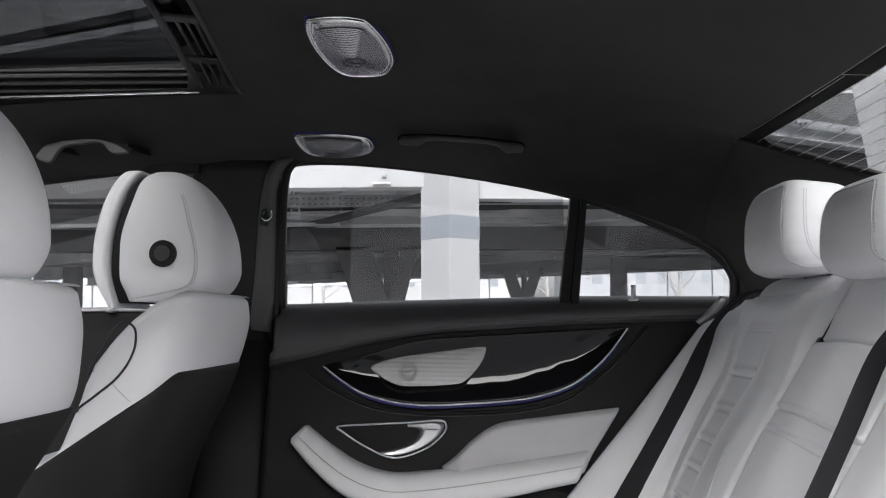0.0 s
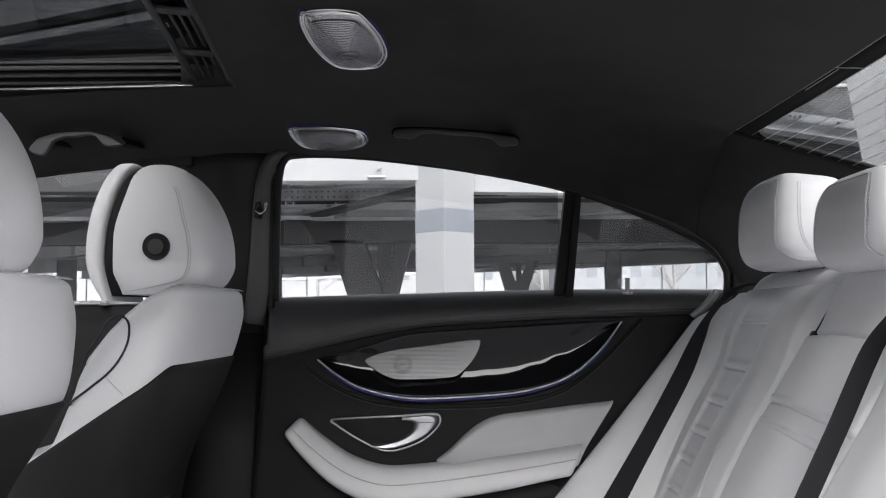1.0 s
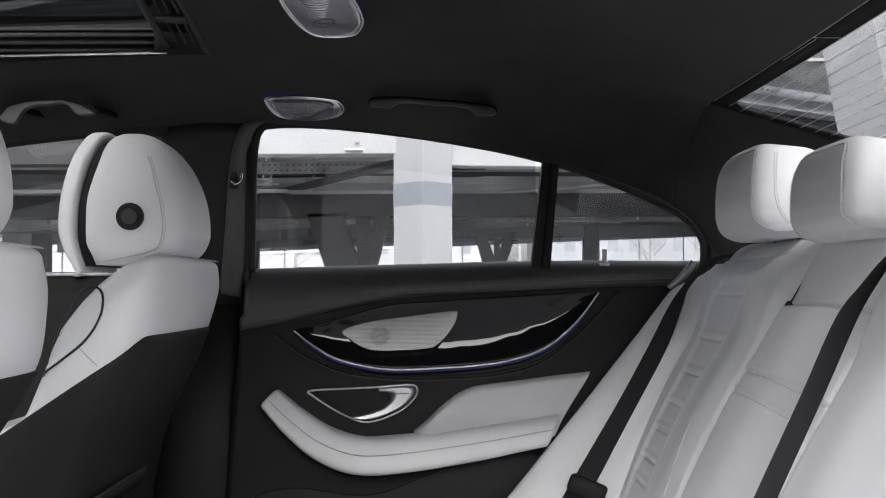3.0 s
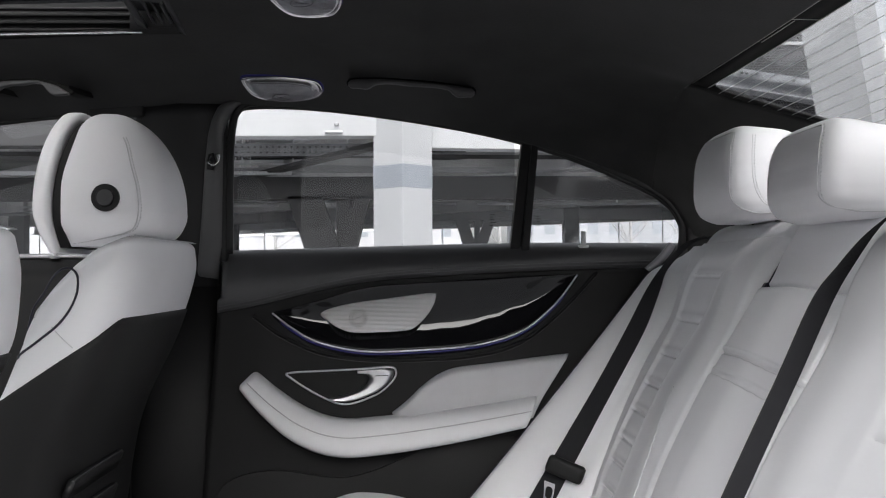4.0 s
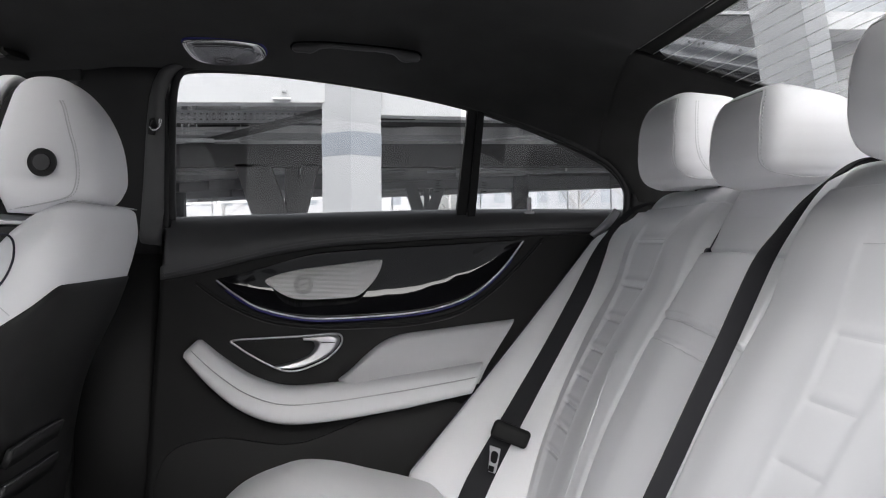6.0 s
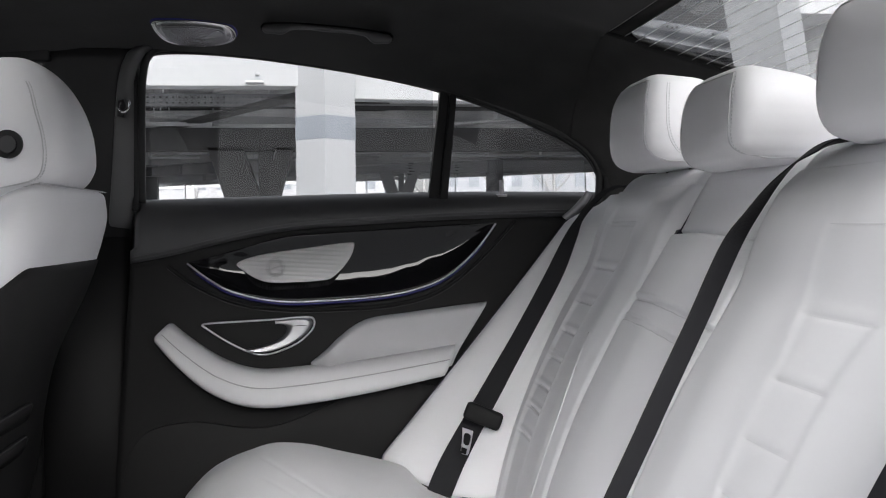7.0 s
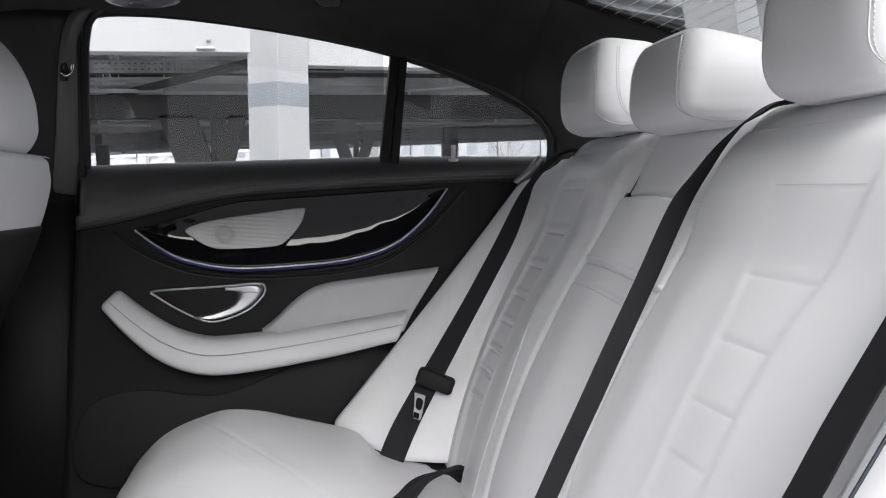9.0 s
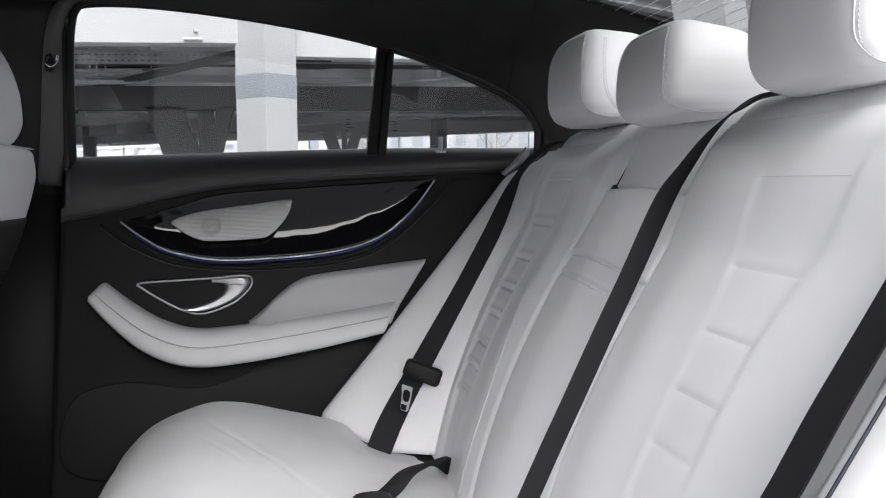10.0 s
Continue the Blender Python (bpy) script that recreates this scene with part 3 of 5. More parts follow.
    part("emblem_bar", tube([at(eye + np.array((-0.009, 0.0015)), 0.016), at(eye, 0.0163), at(eye + np.array((0.009, -0.0015)), 0.016)], 0.0007, 5), PLASTIC, parent)


sp1 = thing("roof_speaker", "low half-moon ridged aluminium speaker cover above the door window", "speaker", "roof speakers", at=(-0.255, 0.585, 1.285))
ridged_speaker((-0.257, 0.585, 1.277), (0.02, -0.62, -0.78), (1, 0, -0.03), [(-0.0766, 0.0209), (-0.047, 0.0258), (-0.002, 0.0258), (0.0436, 0.0197), (0.0615, 0.0124), (0.0693, -0.0035), (0.0632, -0.018), (0.0408, -0.028), (0.0023, -0.032), (-0.0411, -0.0271), (-0.0648, -0.0123)], (-0.005, -0.0125), sp1)
sp2 = thing("roof_speaker", "rounded ridged aluminium speaker cover in the middle headliner", "speaker", "roof speakers", at=(-0.175, 0.2, 1.38))
ridged_speaker((-0.187, 0.165, 1.355), (0.06, -0.52, -0.85), (1, -0.12, -0.08), [(-0.0552, 0.0545), (-0.0482, 0.0612), (-0.0148, 0.0612), (0.0177, 0.0548), (0.033, 0.044), (0.0533, 0.0039), (0.061, -0.0325), (0.055, -0.0535), (0.0374, -0.066), (-0.0083, -0.061), (-0.0319, -0.0418), (-0.0499, -0.0035), (-0.0572, 0.0321)], (0.004, -0.024), sp2, 26)


def grab_handle(x0, x1, top, low):
    """A folding handle: a slim arched bar between two deeper ends. The near-black foot against the lining stands for
    its shadow outline.
    top, low: heights of its upper and lower edge along the run, 0 to 1."""
    zt, zl = curve_at(top), curve_at(low)
    g = thing("grab_handle", "black folding grab handle on the roof rail", "handle", "grab handles", at=((x0 + x1) / 2, 0.49, zt(0.5)))

    def run(y0, y1, grow, a, b, up):
        rings = []
        for f in 0.5 - 0.5 * np.cos(np.linspace(0, math.pi, 60)):
            x = x0 - grow + (x1 - x0 + 2 * grow) * f
            hi, lo = zt(f) + up, zl(f) - b
            end = max(0.2, min(1.0, f / 0.02, (1 - f) / 0.02)) ** 0.5
            mid, half = (hi + lo) / 2, max(0.0028, (hi - lo) / 2) * end
            ring = []
            for k in range(16):
                t = 2 * math.pi * k / 16
                c, q = math.cos(t), math.sin(t)
                ring.append(Vector((x, (y0 + y1) / 2 - (y1 - y0) / 2 * math.copysign(abs(c) ** a, c), mid + half * math.copysign(abs(q) ** a, q))))
            rings.append(ring)
        return loft(rings)

    part("grip", run(0.481, 0.499, 0.0, 0.5, 0.0015, 0.0), HANDLE, g, "matt black plastic grip")
    # Near-black backing, put in for the shadow round the handle.
    part("foot", run(0.500, 0.512, 0.004, 0.6, -0.002, 0.0065), BORDER, g, "near-black piece for the shadow outline of the grip")
    for f in (0.09, 0.9):
        x, z = x0 + (x1 - x0) * f, zt(f)
        part("mount", loft([[Vector((x + dx, y, zz + dz)) for dx, dz in ((-0.014, -0.005), (0.014, -0.005), (0.014, 0.005), (-0.014, 0.005))] for y, zz in ((0.500, z), (0.56, z + 0.004), (0.64, z + 0.010))]), BORDER, g, smooth=False)
    return g


grab_handle(-0.131, 0.095, [(0, 1.2705), (0.05, 1.2720), (0.2, 1.2730), (0.5, 1.2690), (0.75, 1.2635), (0.92, 1.2580), (1, 1.2545)], [(0, 1.2590), (0.08, 1.2580), (0.16, 1.2575), (0.21, 1.2640), (0.25, 1.2655), (0.5, 1.2620), (0.76, 1.2565), (0.80, 1.2540), (0.84, 1.2450), (0.95, 1.2425), (1, 1.2425)])
grab_handle(-0.794, -0.628, [(0, 1.243), (0.08, 1.258), (0.2, 1.265), (0.45, 1.2705), (0.7, 1.269), (0.88, 1.261), (1, 1.249)], [(0, 1.237), (0.06, 1.232), (0.17, 1.233), (0.23, 1.250), (0.36, 1.262), (0.5, 1.2635), (0.74, 1.262), (0.80, 1.250), (0.95, 1.246), (1, 1.247)])

# coat hook on the pillar
hk = thing("coat_hook", "small black and chrome coat hook on the centre pillar", "hook", at=(-0.415, 0.70, 1.147))
part("base", plate([(-0.424, 1.132), (-0.410, 1.130), (-0.405, 1.148), (-0.410, 1.165), (-0.421, 1.162)], 0.686, 0.712, 0.004), PLASTIC, hk)
part("chrome_hook", tube([(-0.414, 0.688, 1.158), (-0.416, 0.672, 1.146), (-0.408, 0.668, 1.138), (-0.398, 0.672, 1.146), (-0.397, 0.674, 1.160)], 0.003, 8, 20), CHROME, hk)

# ---- rear door ----
door = thing("rear_door", "closed rear car door, black leather with white armrest", "car door", at=(0.05, 0.74, 0.3))
belt_z = curve_at([(-0.42, 0.972), (-0.1, 0.980), (0.2, 0.986), (0.55, 0.984)])
brow_z = curve_at([(-0.44, 0.842), (-0.33, 0.862), (-0.2, 0.893), (-0.112, 0.909), (0.05, 0.922), (0.25, 0.931), (0.5, 0.936), (0.58, 0.937)])


def door_roll(x):
    """Height of the soft roll under the belt line."""
    return 0.80 * (belt_z(x) - brow_z(x))


def door_skin(u, v):
    """The inner skin from the belt down to the sill."""
    x = -0.395 + 0.98 * u
    zt = belt_z(x)
    s, roll = v, door_roll(x)
    if s < 0.12:
        a = s / 0.12 * math.pi / 2
        return (x, 0.758 - 0.060 * math.sin(a), zt - roll * (1 - math.cos(a)))
    z = zt - roll - (s - 0.12) / 0.88 * (0.72 - roll)
    zb = brow_z(x)
    y = 0.698
    y += 0.014 / (1 + math.exp((z - zb) / 0.0035))
    y += 0.012 * max(0.0, (0.62 - z)) / 0.2
    # a slanted front edge: it runs forward on the way down
    x -= (0.975 - z) * 0.085 * (1 - u)
    return (x, y, z)


def brow_v(u):
    x = -0.395 + 0.98 * u
    return 0.12 + 0.88 * (belt_z(x) - door_roll(x) - brow_z(x) + 0.002) / (0.72 - door_roll(x))


part("upper_panel", sheet(lambda u, v: door_skin(u, v * brow_v(u)), np.linspace(0, 1, 90), np.linspace(0, 1, 60), (0, 0.05, 0)), UPPER_LIT, door, "black leather upper door panel, lightened for the light on it")
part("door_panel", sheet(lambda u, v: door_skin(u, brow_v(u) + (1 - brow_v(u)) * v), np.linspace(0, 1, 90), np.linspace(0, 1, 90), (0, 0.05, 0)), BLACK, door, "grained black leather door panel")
part("door_core", box(-0.43, 0.60, 0.765, 0.85, 0.32, 0.955, 0.02), PAINT_OUT, door)


def stitch(points, parent, r=0.0009, pitch=0.0075, material=THREAD, samples=400):
    """A row of separate thread stitches along a curve."""
    p = spline(points, samples)
    seg = np.r_[0, np.cumsum(np.linalg.norm(np.diff(p, axis=0), axis=1))]
    bm = bmesh.new()
    for k in range(int(seg[-1] / pitch)):
        a, b = k * pitch, k * pitch + pitch * 0.62
        q = [np.array([np.interp(s, seg, p[:, i]) for i in range(3)]) for s in (a, b)]
        d = Vector(q[1] - q[0])
        if d.length < 1e-6:
            continue
        m = Matrix.Translation(Vector((q[0] + q[1]) / 2)) @ d.to_track_quat("Z", "Y").to_matrix().to_4x4()
        bmesh.ops.create_cone(bm, segments=5, radius1=r, radius2=r, depth=d.length, cap_ends=True, matrix=m)
    return part("stitching", bm, material, parent)


for off in (0.006, 0.012):
    stitch([(x, 0.6965, brow_z(x) + off) for x in np.linspace(-0.40, 0.52, 14)], door, 0.0007, 0.005)
sweep = [(-0.336, 0.843), (-0.28, 0.803), (-0.20, 0.768), (-0.10, 0.754), (0.0, 0.754), (0.10, 0.760), (0.19, 0.783), (0.27, 0.84), (0.352, 0.925)]
part("lower_pad", tube([(x, 0.712, z) for x, z in sweep], 0.004, 8, 60), BLACK, door)
stitch([(x, 0.7075, z - 0.006) for x, z in sweep], door, 0.0007, 0.005)

# gloss inlay: between a lower and an upper curve, slightly domed
low = spline([(-0.297, 0.849), (-0.255, 0.818), (-0.203, 0.791), (-0.113, 0.773), (0.0, 0.775), (0.09, 0.782), (0.147, 0.793), (0.195, 0.810), (0.232, 0.834), (0.275, 0.875), (0.312, 0.922)], 180)
top_z = curve_at([(-0.297, 0.849), (-0.25, 0.860), (-0.202, 0.873), (-0.112, 0.897), (-0.02, 0.905), (0.068, 0.910), (0.227, 0.9185), (0.312, 0.922)])


def inlay(u, v):
    x, z0 = low[u]
    z1 = max(top_z(x), z0 + 0.0005)
    wide = min(1.0, (z1 - z0) / 0.06)
    wave = 0.0008 * noise.noise((x * 7, v * 2.0, 3.0)) + 0.00035 * noise.noise((x * 24, v * 4.0, 8.0))
    return (x, 0.709 - 0.015 * wide * (1 - v) ** 3.2 + wave * wide, z0 + (z1 - z0) * v)


part("gloss_inlay", sheet(inlay, range(180), np.linspace(0, 1, 40), (0, 0.012, 0)), PIANO, door, "glossy piano-black inlay")
low_y = lambda x, z: 0.706 - 0.015 * min(1.0, (max(top_z(x), z) - z) / 0.06)
part("inlay_edge", sheet(lambda u, v: (low[u][0], low_y(*low[u]) + (0.716 - low_y(*low[u])) * v, low[u][1] - 0.004 - 0.012 * v), range(180), np.linspace(0, 1, 6), (0, 0.004, 0.004)), BLACK, door)
part("chrome_strip", tube([(x, low_y(x, z), z - 0.002) for x, z in low], 0.0019, 8), TRIM, door, "thin chrome strip")
part("light_strip", tube([(x, low_y(x, z) + 0.005, z - 0.0068) for x, z in low[9:-12]], 0.0024, 6), LIGHT_BAR, door, "dim blue ambient light strip")

gr_out = spline([(-0.198, 0.848), (-0.150, 0.864), (-0.06, 0.876), (0.018, 0.885), (0.028, 0.878), (0.016, 0.850), (-0.012, 0.820), (-0.040, 0.812), (-0.125, 0.809), (-0.158, 0.816), (-0.185, 0.832)], 72, True)
lean = lambda z: 0.30 * (z - 0.848) - 0.0075
gr = plate(gr_out, 0.6855, 0.705, 0.003, dome=0.002)
for q in gr.verts:
    q.co.y += lean(q.co.z)
grille = part("speaker_grille", gr, GRILLE, door, "perforated aluminium speaker grille")
for r in (0.0175, 0.0145, 0.0115):
    part("emblem_ring", tube([(-0.125 + r * math.cos(t), 0.6822 + lean(0.838 + r * math.sin(t)), 0.838 + r * math.sin(t)) for t in np.linspace(0, 2 * math.pi, 28)], 0.0005, 5), GREY_PLASTIC, grille)
part("emblem_bar", tube([(x, 0.6815 + lean(z), z) for x, z in ((-0.131, 0.835), (-0.1265, 0.8385), (-0.1235, 0.8375), (-0.119, 0.841))], 0.0008, 5, 12), PLASTIC, grille)

# pull handle
pull_out = spline([(-0.266, 0.728), (-0.20, 0.732), (-0.13, 0.735), (-0.066, 0.739), (-0.052, 0.730), (-0.058, 0.712), (-0.085, 0.688), (-0.125, 0.671), (-0.155, 0.666), (-0.185, 0.674), (-0.225, 0.695), (-0.258, 0.717)], 80, True)
rim = part("handle_rim", tube([(x, 0.703, z) for x, z in np.vstack((pull_out, pull_out[:1]))], 0.0021, 8), SATIN, door, "chrome rim of the door pull")
part("handle_bowl", plate(pull_out, 0.7065, 0.712, 0.002), BLACK, door)
lever_out = spline([(-0.128, 0.7330), (-0.095, 0.7355), (-0.066, 0.737), (-0.0555, 0.727), (-0.066, 0.708), (-0.090, 0.690), (-0.125, 0.676), (-0.155, 0.671), (-0.186, 0.6755)], 60)
lever_in = spline([(-0.128, 0.7265), (-0.116, 0.7255), (-0.108, 0.7225), (-0.106, 0.714), (-0.113, 0.702), (-0.130, 0.691), (-0.150, 0.6845), (-0.168, 0.6800), (-0.185, 0.6768)], 60)


def lever(u, v):
    (xa, za), (xb, zb) = lever_out[u], lever_in[u]
    return (xa + (xb - xa) * v, 0.7035 - 0.013 * min(1.0, math.sin(math.pi * v) / 0.45) ** 0.6 + 0.002 * v, za + (zb - za) * v)


part("lever", sheet(lever, range(60), 0.5 - 0.5 * np.cos(np.linspace(0, math.pi, 14)), (0, 0.004, 0)), SATIN, door, "satin metal door lever")
part("lever_joint", tube([(-0.094, 0.6895, 0.7225), (-0.080, 0.6885, 0.7235), (-0.066, 0.690, 0.7225)], 0.0006, 5, 10), PLASTIC, door)

# armrest: sections along its run
arm_mid = spline([(-0.345, 0.719), (-0.295, 0.671), (-0.235, 0.628), (-0.165, 0.605), (-0.08, 0.608), (0.03, 0.622), (0.12, 0.636), (0.212, 0.652)], 56)
arm_h = curve_at([(0, 0.021), (0.15, 0.028), (0.35, 0.0345), (0.5, 0.0355), (0.8, 0.0315), (1, 0.030)])
rings = []
for i, (x, z) in enumerate(arm_mid):
    d = arm_mid[min(i + 1, 55)] - arm_mid[max(i - 1, 0)]
    d = d / np.linalg.norm(d)
    nx, nz = -d[1], d[0]
    f = i / 55
    slant = 0.62 * smooth_step(0.75, 1.0, f)
    h = arm_h(f) * (1.0 if 0 < i else 0.75)
    prot = 0.034 + 0.026 * min(1.0, f / 0.35)
    if i == 0:
        prot *= 0.8
    ring = []
    for k in range(28):
        a = 2 * math.pi * k / 28
        c, s = math.cos(a), math.sin(a)
        c = math.copysign(abs(c) ** 0.62, c)
        s = math.copysign(abs(s) ** 0.62, s)
        lean = 0.010 * c
        ring.append(Vector((x + (nx + slant) * h * c, 0.700 - prot / 2 + 0.006 - (prot / 2 + 0.006) * s * 1.0 + lean, z + nz * h * c)))
    rings.append(ring)
part("armrest", loft(rings), ARM_DIMMED, door, "padded white leather armrest")
stitch([(p[0] + 0.0, 0.6368, p[1] + 0.0055) for p in arm_mid[2:]], door, 0.0006, 0.0042, PIPING)
part("armrest_seam", tube([(p[0], 0.6382, p[1] + 0.005) for p in arm_mid[2:]], 0.0008, 5), WHITE_SEAM, door)
pad_top = spline([(-0.060, 0.648), (-0.030, 0.672), (-0.004, 0.697), (0.03, 0.722), (0.067, 0.736), (0.14, 0.745), (0.22, 0.755), (0.292, 0.763)], 50)
pad_low = spline([(-0.056, 0.640), (0.02, 0.640), (0.12, 0.640), (0.215, 0.642)], 50)


def elbow(u, v):
    (xa, za), (xb, zb) = pad_low[u], pad_top[u]
    rim = 1 - min(1.0, (1 - v) * (zb - za + 0.02) / 0.012)
    end = 1 - min(1.0, u / 4)
    flare = max(0.0, 1 - ((zb - za) * v) / 0.048) ** 2 * smooth_step(0, 9, u)
    return (xa + (xb - xa) * v, 0.688 + 0.014 * max(rim, end) ** 2 - 0.003 * math.sin(math.pi * v) - 0.034 * flare, za + (zb - za) * v)


part("elbow_pad", sheet(elbow, range(50), np.linspace(0, 1, 26) ** 0.7, (0, 0.02, 0)), PAD_DIMMED, door, "pale suede elbow pad, greyed for dimmer light")
# pocket below, swelling from the panel
pk = spline([(-0.40, 0.50), (-0.30, 0.535), (-0.15, 0.52), (-0.02, 0.565), (0.06, 0.60), (0.20, 0.585), (0.24, 0.42), (0.1, 0.34), (-0.3, 0.34), (-0.42, 0.38)], 60, True)
part("door_pocket", plate(pk, 0.7105, 0.72, 0.002), BLACK, door)
# lock pin
pin = part("lock_pin", tube([(0.327, 0.722, 0.975), (0.327, 0.722, 0.9985), (0.327, 0.722, 1.0075)], 0.0050, 12), PIN, door, "silver lock pin")
part("pin_collar", tube([(0.327, 0.722, 0.974), (0.327, 0.722, 0.9795)], 0.0105, 16), PIN, pin)
# metal end cap at the rear of the belt line
part("end_cap", ribbon([(0.448, 0.686, 0.929), (0.470, 0.684, 0.946), (0.487, 0.684, 0.964), (0.499, 0.686, 0.980)], [(0.005, 0, -0.004), (0.0065, 0, -0.005), (0.0065, 0, -0.005), (0.006, 0, -0.004)], 0.006, 20), SATIN, door, "satin metal trim end")


# window surround and panes, in the door's plane
def frame_pts():
    pts = [(-0.389, 0.965), (-0.388, 1.10), (-0.384, 1.20), (-0.372, 1.243), (-0.34, 1.2585)]
    pts += [(x, win_top(x)) for x in (-0.22, -0.05, 0.116, 0.23, 0.344, 0.459, 0.505)]
    return pts + [(0.524, 1.02), (0.5265, 0.995), (0.522, 0.965)]


surround = spline(frame_pts(), 90)
part("window_seal", tube([(x, 0.722, z + (0.0015 if z > 1.0 else 0)) for x, z in surround], 0.0052, 8), PLASTIC, door, "black rubber window seal")
part("seal_inner", tube([(x + (0.006 if x < -0.35 else 0), 0.714, z + (0.0095 if z > 1.0 else 0)) for x, z in surround], 0.008, 8), PLASTIC, door)
part("front_guide", box(-0.400, -0.387, 0.706, 0.745, 0.95, 1.235, 0.004), PLASTIC, door)


def bar(x0, x1, xt0, xt1, y0, y1, z0, z1):
    return loft([[Vector(p) for p in ((a, y0, z), (b, y0, z), (b, y1, z), (a, y1, z))] for a, b, z in ((x0, x1, z0), (xt0, xt1, z1))])


part("quarter_bar", bar(0.177, 0.196, 0.205, 0.221, 0.716, 0.75, 0.96, 1.20), BLACK, door, "black bar between the door panes", smooth=False)
part("quarter_bar_core", bar(0.180, 0.212, 0.208, 0.236, 0.724, 0.75, 0.96, 1.20), BLACK, door, smooth=False)
part("quarter_bar", bar(0.200, 0.215, 0.225, 0.238, 0.712, 0.75, 0.96, 1.20), BLACK, door, smooth=False)


def pane(name, parent, x0, x1, y=0.735):
    def fn(u, v):
        x = x0 + (x1 - x0) * u
        z = 0.955 + (win_top(x) + 0.012 - 0.955) * v
        return (x, y + 0.004 - 0.03 * (z - 0.955), z)

    bm = sheet(fn, np.linspace(0, 1, 24), (0, 1), (0, 0.004, 0.0))
    ob = part(name, bm, WINDOW_GLASS, parent, "tinted window pane", smooth=False)
    ob.visible_shadow = False
    return ob


pane("pane", door, -0.40, 0.19)
pane("quarter_pane", door, 0.21, 0.53)
for x, z, w in ((0.139, 1.042, 0.010), (0.139, 1.037, 0.006), (0.138, 1.032, 0.009), (0.140, 1.026, 0.012), (0.138, 1.020, 0.007), (0.233, 1.038, 0.006), (0.233, 1.033, 0.009), (0.234, 1.027, 0.006), (0.233, 1.020, 0.008)):
    part("etched_mark", box(x, x + w, 0.7300, 0.7308, z, z + 0.0014), PLASTIC, door, smooth=False)

# ---- front door behind the front seat ----
fd = thing("front_door", "closed front car door in black leather, seen behind the seat", "car door", at=(-1.1, 0.74, 0.3))
part("door_panel", sheet(lambda u, v: (-1.6 + 1.02 * u, 0.745 - (0.05 * math.sin(min(v / 0.08, 1) * math.pi / 2)), 0.962 - 0.62 * v), np.linspace(0, 1, 20), np.linspace(0, 1, 60), (0, 0.05, 0)), BLACK, fd, "black leather front door panel")
part("belt_strip", box(-1.6, -0.60, 0.735, 0.75, 0.958, 0.968, 0.003), SATIN, fd, "bright metal belt strip")
fpin = part("lock_pin", tube([(-0.733, 0.725, 0.958), (-0.733, 0.725, 0.985)], 0.0050, 12), PIN, fd)
part("pin_collar", tube([(-0.733, 0.725, 0.957), (-0.733, 0.725, 0.963)], 0.0105, 16), SATIN, fpin)
pane("pane", fd, -1.5, -0.56)
part("window_seal", tube([(x, 0.722, win_top(x)) for x in np.linspace(-1.45, -0.6, 20)], 0.0065, 8), PLASTIC, fd)
part("door_core", box(-1.65, -0.58, 0.80, 0.86, 0.32, 0.95, 0.02), PAINT_OUT, fd)

